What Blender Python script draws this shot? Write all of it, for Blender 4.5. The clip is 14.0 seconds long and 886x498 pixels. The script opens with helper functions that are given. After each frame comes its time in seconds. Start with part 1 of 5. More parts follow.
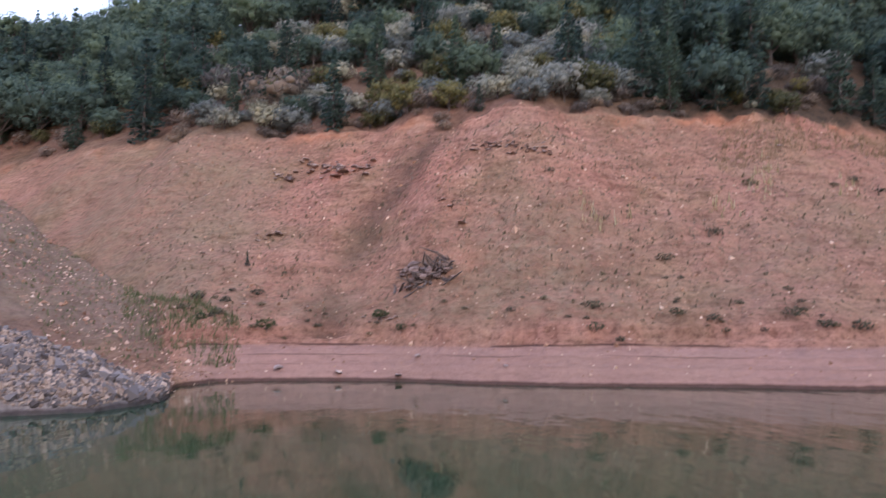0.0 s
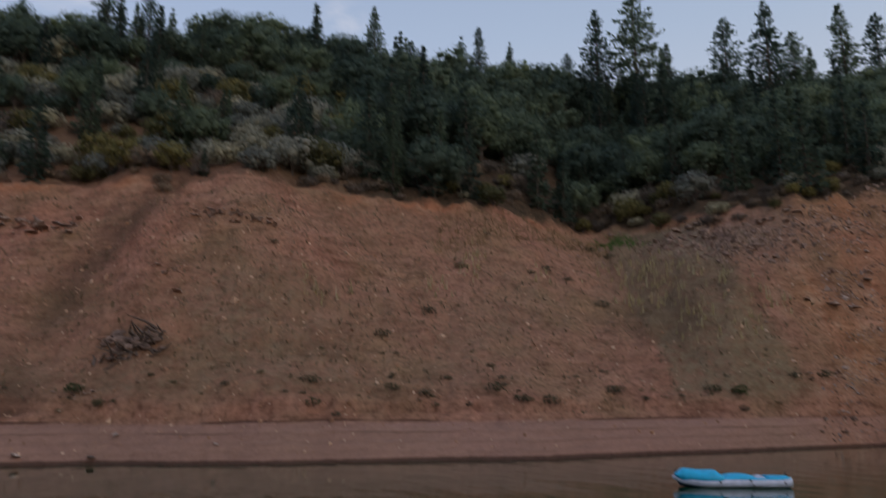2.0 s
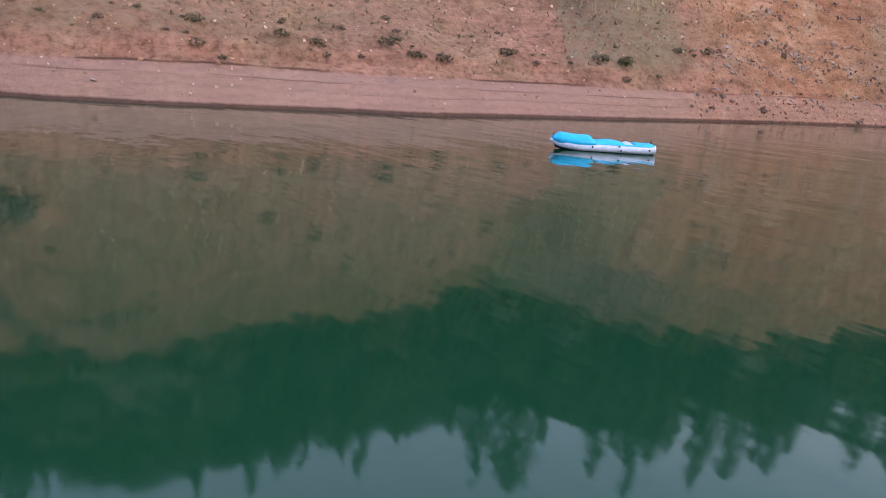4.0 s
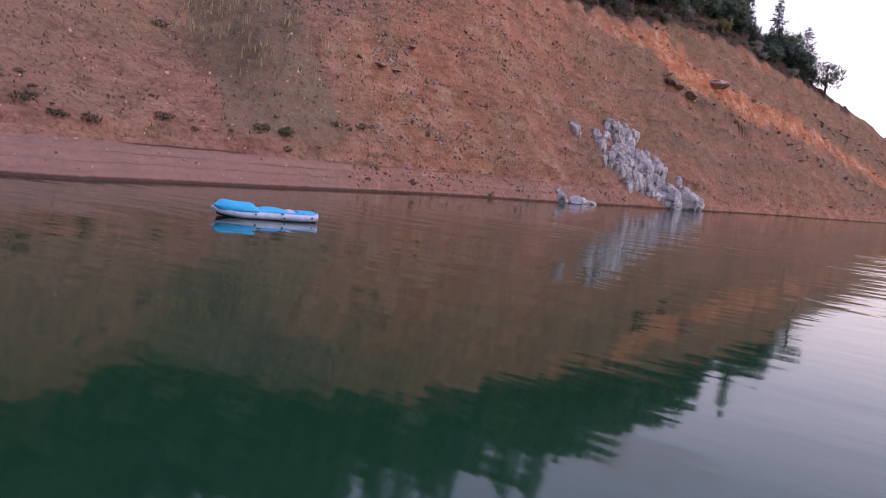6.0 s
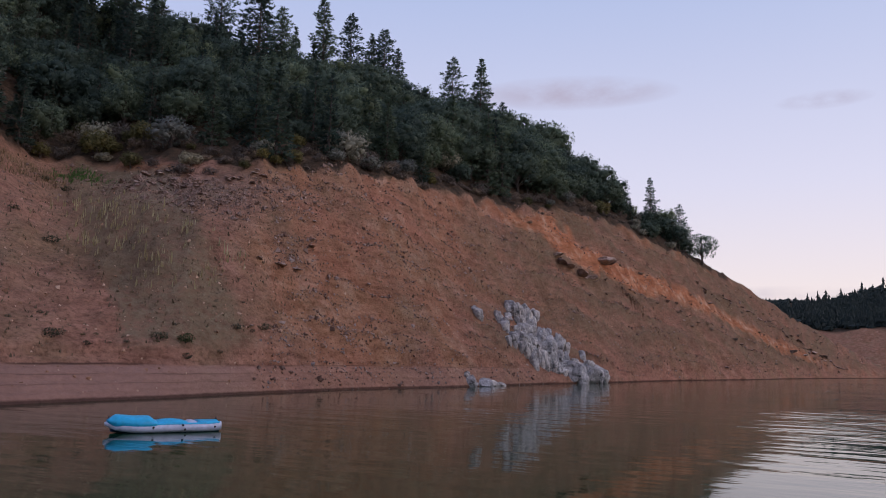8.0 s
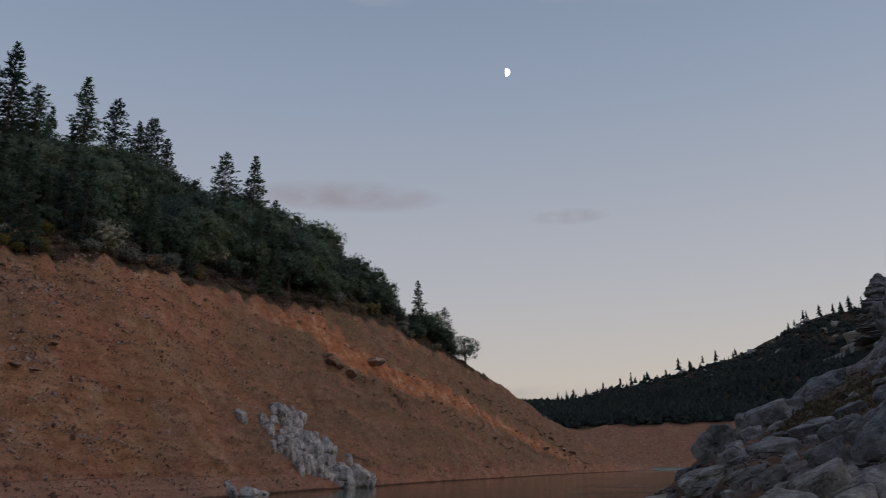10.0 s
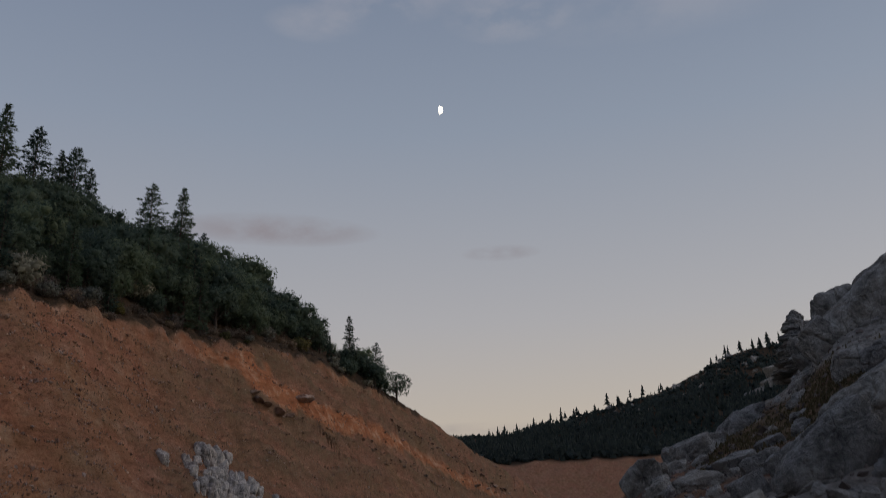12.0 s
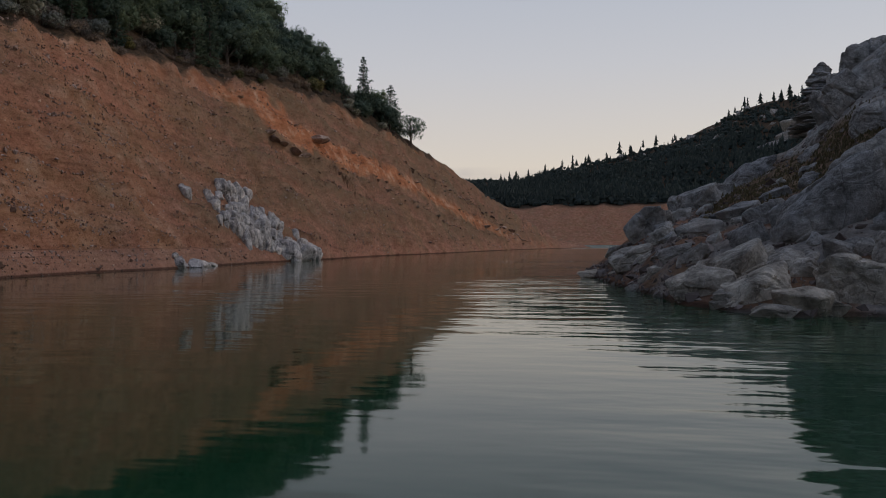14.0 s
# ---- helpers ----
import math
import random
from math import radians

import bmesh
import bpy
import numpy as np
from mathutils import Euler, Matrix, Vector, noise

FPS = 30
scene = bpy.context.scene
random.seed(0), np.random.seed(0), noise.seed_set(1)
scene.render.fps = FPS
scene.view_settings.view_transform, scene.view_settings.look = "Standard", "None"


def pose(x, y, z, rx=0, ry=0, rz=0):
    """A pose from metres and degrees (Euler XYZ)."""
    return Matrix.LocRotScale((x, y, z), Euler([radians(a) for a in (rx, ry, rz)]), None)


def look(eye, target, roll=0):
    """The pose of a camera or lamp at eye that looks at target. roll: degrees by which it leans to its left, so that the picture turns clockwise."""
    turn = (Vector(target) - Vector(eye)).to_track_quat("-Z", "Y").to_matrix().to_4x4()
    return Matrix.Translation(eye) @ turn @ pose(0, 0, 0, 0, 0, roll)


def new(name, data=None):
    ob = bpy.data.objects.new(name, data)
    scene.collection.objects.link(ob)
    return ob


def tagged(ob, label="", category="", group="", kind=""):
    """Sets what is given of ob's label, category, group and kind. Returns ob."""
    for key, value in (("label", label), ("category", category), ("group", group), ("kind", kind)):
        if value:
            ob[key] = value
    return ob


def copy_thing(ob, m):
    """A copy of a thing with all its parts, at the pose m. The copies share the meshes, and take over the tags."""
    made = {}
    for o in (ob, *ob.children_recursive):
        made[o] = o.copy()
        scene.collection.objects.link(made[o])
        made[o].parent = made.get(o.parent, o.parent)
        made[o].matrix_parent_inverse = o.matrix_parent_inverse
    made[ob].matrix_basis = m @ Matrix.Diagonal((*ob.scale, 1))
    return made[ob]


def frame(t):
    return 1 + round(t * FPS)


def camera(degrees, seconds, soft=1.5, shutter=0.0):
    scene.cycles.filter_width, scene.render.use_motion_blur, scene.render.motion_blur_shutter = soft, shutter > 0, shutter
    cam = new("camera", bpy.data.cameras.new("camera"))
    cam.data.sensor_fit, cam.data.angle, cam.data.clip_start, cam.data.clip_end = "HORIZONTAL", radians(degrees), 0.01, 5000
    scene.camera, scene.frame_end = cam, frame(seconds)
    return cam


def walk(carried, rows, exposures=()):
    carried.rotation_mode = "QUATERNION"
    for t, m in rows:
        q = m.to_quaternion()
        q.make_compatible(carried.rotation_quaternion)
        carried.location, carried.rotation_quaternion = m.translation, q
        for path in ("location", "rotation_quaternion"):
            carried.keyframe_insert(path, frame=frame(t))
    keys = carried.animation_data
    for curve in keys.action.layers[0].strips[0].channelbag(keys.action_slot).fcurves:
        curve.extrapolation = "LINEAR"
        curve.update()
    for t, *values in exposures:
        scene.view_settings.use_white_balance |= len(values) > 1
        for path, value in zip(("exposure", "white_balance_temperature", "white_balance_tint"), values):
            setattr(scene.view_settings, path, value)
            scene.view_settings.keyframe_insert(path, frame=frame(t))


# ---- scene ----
EYE = 2.0
cam = camera(59.74, 14.0, soft=0.62, shutter=0.25)
PATH = [  # seconds, tilt, lean, turn in degrees
    (0.0, 96.27, -0.07, 0.00),
    (0.5, 102.62, -1.31, -5.96),
    (1.0, 107.52, -0.75, -8.73),
    (1.5, 110.74, -0.15, -12.59),
    (2.0, 101.68, 0.30, -20.58),
    (2.3, 95.46, -0.22, -24.91),
    (2.5, 91.39, -0.37, -26.05),
    (2.7, 88.12, -0.77, -26.03),
    (4.8, 74.83, -4.74, -35.79),
    (5.0, 76.49, -5.30, -41.79),
    (5.5, 80.66, -6.22, -52.07),
    (6.0, 83.76, -6.07, -52.87),
    (6.5, 86.45, -4.98, -56.63),
    (7.0, 91.08, -3.43, -58.25),
    (7.2, 93.24, -3.25, -58.30),
    (9.3, 103.79, 0.06, -66.43),
    (9.5, 104.34, -0.21, -69.32),
    (10.0, 105.74, 0.64, -76.52),
    (10.5, 108.77, 1.48, -80.52),
    (11.0, 112.38, 1.64, -81.29),
    (11.5, 112.73, 1.64, -81.17),
    (12.0, 108.27, 1.68, -81.45),
    (12.5, 100.45, 1.46, -81.55),
    (13.0, 95.22, 0.99, -81.35),
    (13.5, 92.02, 0.69, -81.21),
    (14.0, 89.47, -0.00, -80.64),
]

EXPOSURES = [  # seconds, stops, kelvin, tint
    (0.0, 2.35, 6100, 17), (0.5, 1.55, 6000, 20), (1.0, 1.12, 6400, 17), (1.5, 0.75, 6600, 12), (2.0, 0.75, 7000, 7), (2.3, 1.4, 6950, -4), (2.7, 2.05, 6850, -9),
    (4.8, 2.45, 6400, 23), (5.5, 2.38, 6350, 26), (6.0, 1.72, 6500, 32), (6.5, 1.72, 6400, 32), (7.0, 1.34, 6400, 30), (7.2, 1.24, 6400, 29), (9.3, 0.38, 6650, 8), (11.0, 0.08, 7250, 9), (12.0, 0.02, 7300, 9), (12.5, -0.04, 7250, 9), (13.0, 0.2, 7200, 7), (14.0, 0.5, 7050, 8),
]
walk(cam, [(t, pose(0, 0, EYE, a, b, c)) for t, a, b, c in PATH], EXPOSURES)

# ---------------------------------------------------------------- sky and light
SUN_AZ, SUN_EL = 165.0, 4.0      # the glow after sunset, behind the eye at the start
world = bpy.data.worlds.new("dusk_sky")
scene.world = world
world.use_nodes = True
wt = world.node_tree
wt.nodes.clear()


def wnode(kind, **values):
    n = wt.nodes.new(kind)
    for key, value in values.items():
        n.inputs[key].default_value = value
    return n


sky = wt.nodes.new("ShaderNodeTexSky")
sky.sky_type, sky.sun_disc = "NISHITA", False
sky.sun_elevation, sky.sun_rotation = radians(SUN_EL), radians(SUN_AZ)
sky.air_density, sky.dust_density, sky.ozone_density = 1.0, 1.5, 1.5
background = wnode("ShaderNodeBackground", Strength=0.14)
w_out = wt.nodes.new("ShaderNodeOutputWorld")
# haze of the evening: pale and warm low down, lilac, then blue above
way = wt.nodes.new("ShaderNodeTexCoord").outputs["Generated"]
w_split = wt.nodes.new("ShaderNodeSeparateXYZ")
wt.links.new(way, w_split.inputs[0])
haze = wt.nodes.new("ShaderNodeValToRGB")
HAZE = ((0.0, (0.60, 0.50, 0.46)), (0.07, (0.58, 0.51, 0.52)), (0.22, (0.46, 0.46, 0.57)), (0.45, (0.30, 0.36, 0.53)), (0.62, (0.22, 0.28, 0.45)), (1.0, (0.16, 0.21, 0.36)))
while len(haze.color_ramp.elements) < len(HAZE):
    haze.color_ramp.elements.new(0.5)
for item, (place, colour) in zip(haze.color_ramp.elements, HAZE):
    item.position, item.color = place, (*colour, 1)
wt.links.new(w_split.outputs[2], haze.inputs[0])


def wmix(mode, fac, a, c):
    n = wt.nodes.new("ShaderNodeMixRGB")
    n.blend_type = mode
    for socket, value in zip(n.inputs, (fac, a, c)):
        if isinstance(value, bpy.types.NodeSocket):
            wt.links.new(value, socket)
        else:
            socket.default_value = value if isinstance(value, (int, float)) else (*value, 1)
    return n.outputs[0]


def wmath(op, a, c):
    n = wt.nodes.new("ShaderNodeMath")
    n.operation, n.use_clamp = op, False
    for socket, value in zip(n.inputs, (a, c)):
        if isinstance(value, bpy.types.NodeSocket):
            wt.links.new(value, socket)
        else:
            socket.default_value = value
    return n.outputs[0]


SKY_GAIN = 6.0
toward = wt.nodes.new("ShaderNodeMath")
toward.use_clamp = True
wt.links.new(w_split.outputs[0], toward.inputs[0])
toward.inputs[1].default_value = 0.0
heaven = wmix("MIX", 0.8, sky.outputs[0], wmix("MULTIPLY", 1.0, haze.outputs[0], wmix("MIX", toward.outputs[0], (SKY_GAIN * 0.97, SKY_GAIN, SKY_GAIN * 1.03), (SKY_GAIN * 1.12, SKY_GAIN * 1.14, SKY_GAIN * 1.07))))
# thin clouds: stretched noise within soft ovals; bearing, height, half width, half height in degrees, strength, colour
mapping = wnode("ShaderNodeMapping", Scale=(1.0, 1.0, 2.2))
wt.links.new(way, mapping.inputs["Vector"])
w_noise = wnode("ShaderNodeTexNoise", Scale=9.0, Detail=9.0, Roughness=0.6)
wt.links.new(mapping.outputs[0], w_noise.inputs["Vector"])
w_shape = wt.nodes.new("ShaderNodeValToRGB")
w_shape.color_ramp.elements[0].position, w_shape.color_ramp.elements[1].position = 0.36, 0.62
wt.links.new(w_noise.outputs["Fac"], w_shape.inputs[0])
PALE, MAUVE = (0.66, 0.61, 0.66), (0.29, 0.28, 0.34)
for c_az, c_el, c_w, c_h, c_fac, c_col in (
    (2.2, 37.4, 2.6, 1.1, 0.3, PALE), (6.0, 36.3, 2.6, 1.2, 0.3, PALE), (10.3, 34.0, 2.6, 1.3, 0.22, PALE), (13.3, 33.4, 2.4, 1.3, 0.24, PALE), (15.7, 31.9, 2.4, 1.0, 0.2, PALE), (11.0, 31.6, 3.0, 1.2, 0.14, PALE),
    (-7.7, 27.4, 2.4, 1.2, 0.35, PALE), (12.8, 28.2, 1.4, 1.1, 0.45, PALE), (77.6, 36.6, 4.0, 1.6, 0.28, PALE), (71.6, 34.4, 2.6, 1.0, 0.2, PALE), (88.2, 34.9, 3.4, 1.5, 0.28, PALE),
    (104.0, 34.6, 9.0, 2.2, 0.13, PALE), (69.0, 19.6, 5.5, 0.9, 0.9, MAUVE), (86.5, 17.8, 2.2, 0.45, 0.9, MAUVE), (83.0, 4.6, 7.0, 0.7, 0.5, MAUVE),
):
    a_az, a_el = radians(c_az), radians(c_el)
    ahead = Vector((math.cos(a_el) * math.sin(a_az), math.cos(a_el) * math.cos(a_az), math.sin(a_el)))
    side = Vector((math.cos(a_az), -math.sin(a_az), 0))
    over = side.cross(ahead)
    far_off = 0
    for axis, half in ((side, c_w), (over, c_h)):
        dot = wt.nodes.new("ShaderNodeVectorMath")
        dot.operation = "DOT_PRODUCT"
        dot.inputs[1].default_value = axis / math.sin(radians(half))
        wt.links.new(way, dot.inputs[0])
        square = wmath("MULTIPLY", dot.outputs["Value"], dot.outputs["Value"])
        far_off = square if far_off == 0 else wmath("ADD", far_off, square)
    front = wt.nodes.new("ShaderNodeVectorMath")
    front.operation = "DOT_PRODUCT"
    front.inputs[1].default_value = ahead
    wt.links.new(way, front.inputs[0])
    oval = wmath("MAXIMUM", wmath("SUBTRACT", 1.0, wmath("MULTIPLY", far_off, 0.5)), 0.0)
    oval = wmath("MULTIPLY", oval, wmath("GREATER_THAN", front.outputs["Value"], 0.5))
    heaven = wmix("MIX", wmath("MULTIPLY", wmath("MULTIPLY", oval, w_shape.outputs[0]), c_fac), heaven, tuple(v * SKY_GAIN for v in c_col))
wt.links.new(heaven, background.inputs["Color"])
wt.links.new(background.outputs[0], w_out.inputs[0])

lamp = bpy.data.lights.new("evening_sun", "SUN")
lamp.energy, lamp.angle, lamp.color = 0.38, radians(60), (1.0, 0.88, 0.82)
sun = new("evening_sun", lamp)
sun.matrix_world = look((math.sin(radians(SUN_AZ)) * 90, math.cos(radians(SUN_AZ)) * 90, 60), (0, 0, 0))


# ---------------------------------------------------------------- materials
def material(name, rough=0.8):
    m = bpy.data.materials.new(name)
    m.use_nodes = True
    t = m.node_tree
    b = t.nodes["Principled BSDF"]
    b.inputs["Roughness"].default_value = rough
    return m, t, b


def noise_node(t, scale, detail=6.0, rough=0.6, vector=None):
    n = t.nodes.new("ShaderNodeTexNoise")
    n.inputs["Scale"].default_value, n.inputs["Detail"].default_value, n.inputs["Roughness"].default_value = scale, detail, rough
    t.links.new(vector if vector else t.nodes.new("ShaderNodeTexCoord").outputs["Object"], n.inputs["Vector"])
    return n.outputs["Fac"]


def ramp_node(t, fac, stops):
    n = t.nodes.new("ShaderNodeValToRGB")
    e = n.color_ramp.elements
    while len(e) < len(stops):
        e.new(0.5)
    for item, (at, colour) in zip(e, stops):
        item.position, item.color = at, (*colour, 1)
    t.links.new(fac, n.inputs[0])
    return n.outputs[0]


def mix_node(t, fac, a, b, mode="MIX"):
    n = t.nodes.new("ShaderNodeMixRGB")
    n.blend_type = mode
    for socket, value in zip(n.inputs, (fac, a, b)):
        if isinstance(value, bpy.types.NodeSocket):
            t.links.new(value, socket)
        else:
            socket.default_value = value if isinstance(value, (int, float)) else (*value, 1)
    return n.outputs[0]


def math_node(t, op, a, b):
    n = t.nodes.new("ShaderNodeMath")
    n.operation = op
    for socket, value in zip(n.inputs, (a, b)):
        if isinstance(value, bpy.types.NodeSocket):
            t.links.new(value, socket)
        else:
            socket.default_value = value
    return n.outputs[0]


def bump_node(t, b, height, strength, distance):
    n = t.nodes.new("ShaderNodeBump")
    n.inputs["Strength"].default_value, n.inputs["Distance"].default_value = strength, distance
    t.links.new(height, n.inputs["Height"])
    t.links.new(n.outputs[0], b.inputs["Normal"])


def soil_material():
    m, t, b = material("red_clay_slope", 0.95)
    b.inputs["Specular IOR Level"].default_value = 0.1
    zone = t.nodes.new("ShaderNodeAttribute")
    zone.attribute_name = "zone"
    split = t.nodes.new("ShaderNodeSeparateColor")
    t.links.new(zone.outputs["Color"], split.inputs[0])
    broad, mid, fine, speck = noise_node(t, 0.06, 4), noise_node(t, 0.5, 6), noise_node(t, 3.5, 6, 0.7), noise_node(t, 1.6, 8, 0.75)
    soil = ramp_node(t, mid, ((0.3, (0.25, 0.122, 0.075)), (0.55, (0.34, 0.17, 0.108)), (0.75, (0.41, 0.215, 0.145))))
    soil = mix_node(t, ramp_node(t, broad, ((0.4, (0, 0, 0)), (0.65, (0.6, 0.6, 0.6)))), soil, (0.31, 0.175, 0.115))
    tint = ramp_node(t, noise_node(t, 0.16, 6, 0.62), ((0.34, (0.90, 1.02, 0.92)), (0.5, (1.0, 1.0, 1.0)), (0.66, (1.14, 1.04, 1.08))))
    soil = mix_node(t, 1.0, soil, tint, "MULTIPLY")
    soil = mix_node(t, 0.85, soil, ramp_node(t, fine, ((0.32, (0.48, 0.45, 0.43)), (0.5, (1.08, 1.07, 1.06)), (0.68, (1.4, 1.4, 1.38)))), "MULTIPLY")
    flat = t.nodes.new("ShaderNodeMapping")
    flat.inputs["Scale"].default_value = (0.4, 0.4, 1.5)
    t.links.new(t.nodes.new("ShaderNodeTexCoord").outputs["Object"], flat.inputs["Vector"])
    ledge = noise_node(t, 1.3, 8, 0.7, flat.outputs[0])
    soil = mix_node(t, 0.58, soil, ramp_node(t, ledge, ((0.36, (0.5, 0.46, 0.43)), (0.5, (1, 1, 1)), (0.66, (1.3, 1.3, 1.28)))), "MULTIPLY")
    clods = ramp_node(t, noise_node(t, 1.1, 9, 0.78), ((0.585, (0, 0, 0)), (0.65, (0.6, 0.6, 0.6))))
    soil = mix_node(t, clods, soil, (0.13, 0.075, 0.05))
    grass = ramp_node(t, speck, ((0.35, (0.115, 0.09, 0.05)), (0.55, (0.23, 0.17, 0.098)), (0.75, (0.335, 0.255, 0.16))))
    g_fac = math_node(t, "MULTIPLY", split.outputs[0], ramp_node(t, speck, ((0.32, (0.25, 0.25, 0.25)), (0.62, (1, 1, 1)))))
    colour = mix_node(t, g_fac, soil, grass)
    scar = ramp_node(t, mid, ((0.3, (0.36, 0.125, 0.058)), (0.52, (0.50, 0.20, 0.095)), (0.68, (0.64, 0.40, 0.26))))
    scar = mix_node(t, 0.55, scar, ramp_node(t, ledge, ((0.36, (0.5, 0.44, 0.40)), (0.5, (1, 1, 1)), (0.66, (1.35, 1.35, 1.33)))), "MULTIPLY")
    colour = mix_node(t, split.outputs[1], colour, scar)
    # wood-floor brown, which also darkens the shaded far clay
    litter_and_shade = ramp_node(t, speck, ((0.35, (0.035, 0.03, 0.02)), (0.65, (0.13, 0.08, 0.05))))
    colour = mix_node(t, split.outputs[2], colour, litter_and_shade)
    grey = ramp_node(t, noise_node(t, 1.4, 10, 0.65), ((0.3, (0.13, 0.12, 0.105)), (0.62, (0.40, 0.365, 0.325))))
    grey = mix_node(t, 0.55, grey, ramp_node(t, fine, ((0.3, (0.4, 0.4, 0.4)), (0.65, (1.2, 1.2, 1.2)))), "MULTIPLY")
    colour = mix_node(t, zone.outputs["Alpha"], colour, grey)
    # pale silt band left by the falling water, with thin level lines
    place = t.nodes.new("ShaderNodeNewGeometry").outputs["Position"]
    xyz = t.nodes.new("ShaderNodeSeparateXYZ")
    t.links.new(place, xyz.inputs[0])
    level = math_node(t, "ADD", xyz.outputs[2], math_node(t, "MULTIPLY", mid, 0.35))
    lines = t.nodes.new("ShaderNodeTexWave")
    lines.bands_direction = "Z"
    lines.inputs["Scale"].default_value, lines.inputs["Distortion"].default_value, lines.inputs["Detail"].default_value = 0.9, 4.0, 3.0
    t.links.new(place, lines.inputs["Vector"])
    silt = mix_node(t, 0.3, (0.42, 0.245, 0.185), ramp_node(t, lines.outputs["Fac"], ((0.1, (0.62, 0.6, 0.58)), (0.5, (1, 1, 1)))), "MULTIPLY")
    bench = t.nodes.new("ShaderNodeAttribute")
    bench.attribute_name = "bench"
    band = math_node(t, "MULTIPLY", ramp_node(t, math_node(t, "DIVIDE", level, 4.0), ((0.40, (0.65, 0.65, 0.65)), (0.425, (0, 0, 0)))), bench.outputs["Fac"])
    colour = mix_node(t, band, colour, silt)
    # crisp broken water lines cut into the band
    run = t.nodes.new("ShaderNodeMapping")
    run.inputs["Scale"].default_value = (0.16, 0.16, 2.0)
    t.links.new(place, run.inputs["Vector"])
    broken = ramp_node(t, noise_node(t, 1.0, 4, 0.6, run.outputs[0]), ((0.46, (0, 0, 0)), (0.56, (0.9, 0.9, 0.9))))
    stripes = ramp_node(t, math_node(t, "DIVIDE", math_node(t, "ADD", xyz.outputs[2], math_node(t, "MULTIPLY", noise_node(t, 0.25, 3), 0.3)), 4.0), ((0.20, (0, 0, 0)), (0.205, (0.5, 0.5, 0.5)), (0.215, (0, 0, 0)), (0.30, (0, 0, 0)), (0.307, (0.8, 0.8, 0.8)), (0.318, (0, 0, 0)), (0.398, (0, 0, 0)), (0.41, (1, 1, 1)), (0.42, (1, 1, 1)), (0.432, (0, 0, 0))))
    stripes = math_node(t, "MULTIPLY", math_node(t, "MULTIPLY", stripes, broken), bench.outputs["Fac"])
    colour = mix_node(t, stripes, colour, (0.10, 0.05, 0.035))
    # wet foot of the bank, a hand above the water
    wet = ramp_node(t, math_node(t, "ADD", math_node(t, "MULTIPLY", xyz.outputs[2], 2.0), math_node(t, "MULTIPLY", speck, 0.3)), ((0.32, (0.32, 0.3, 0.3)), (0.5, (1, 1, 1))))
    colour = mix_node(t, 1.0, colour, wet, "MULTIPLY")
    t.links.new(colour, b.inputs["Base Color"])
    bump_node(t, b, mix_node(t, 0.4, mix_node(t, 0.5, fine, speck), ledge), 1.0, 0.4)
    return m


def rock_material(name, dark, light, stain, crack=0.6, washed=None):
    m, t, b = material(name, 0.85)
    b.inputs["Specular IOR Level"].default_value = 0.2
    place = t.nodes.new("ShaderNodeNewGeometry").outputs["Position"]
    big, fine, vein = noise_node(t, 0.5, 5, 0.6, place), noise_node(t, 5.0, 8, 0.7, place), noise_node(t, 1.4, 10, 0.65, place)
    colour = ramp_node(t, vein, ((0.3, dark), (0.62, light)))
    colour = mix_node(t, ramp_node(t, big, ((0.5, (0, 0, 0)), (0.68, (0.7, 0.7, 0.7)))), colour, stain)
    colour = mix_node(t, 0.55, colour, ramp_node(t, fine, ((0.3, (0.4, 0.4, 0.4)), (0.65, (1.2, 1.2, 1.2)))), "MULTIPLY")
    tone = t.nodes.new("ShaderNodeObjectInfo").outputs["Random"]
    colour = mix_node(t, 1.0, colour, ramp_node(t, tone, ((0.0, (0.72, 0.73, 0.76)), (0.5, (1.0, 1.0, 1.0)), (1.0, (1.2, 1.17, 1.12)))), "MULTIPLY")
    if washed:
        # rinsed paler up to the old water line, weathered and lichen-dark above it
        xyz = t.nodes.new("ShaderNodeSeparateXYZ")
        t.links.new(place, xyz.inputs[0])
        level = math_node(t, "ADD", math_node(t, "DIVIDE", xyz.outputs[2], 10.0), math_node(t, "MULTIPLY", big, 0.3))
        colour = mix_node(t, 1.0, colour, ramp_node(t, level, ((0.22, washed), (0.42, (1, 1, 1)))), "MULTIPLY")
    # joints: a bent network of narrow cracks in world space
    bent = mix_node(t, 0.9, place, t.nodes.new("ShaderNodeTexNoise").outputs["Color"], "ADD")
    joints = t.nodes.new("ShaderNodeTexVoronoi")
    joints.feature = "DISTANCE_TO_EDGE"
    joints.inputs["Scale"].default_value = 0.38
    t.links.new(bent, joints.inputs["Vector"])
    gap = ramp_node(t, joints.outputs["Distance"], ((0.0, (crack,) * 3), (0.02, (1, 1, 1))))
    hair = t.nodes.new("ShaderNodeTexVoronoi")
    hair.feature = "DISTANCE_TO_EDGE"
    hair.inputs["Scale"].default_value = 1.1
    t.links.new(bent, hair.inputs["Vector"])
    gap = mix_node(t, 1.0, gap, ramp_node(t, hair.outputs["Distance"], ((0.0, (0.7 + 0.3 * crack,) * 3), (0.02, (1, 1, 1)))), "MULTIPLY")
    colour = mix_node(t, 1.0, colour, gap, "MULTIPLY")
    t.links.new(colour, b.inputs["Base Color"])
    bump_node(t, b, mix_node(t, 0.5, mix_node(t, 0.4, vein, fine), gap, "MULTIPLY"), 1.0, 0.35)
    return m


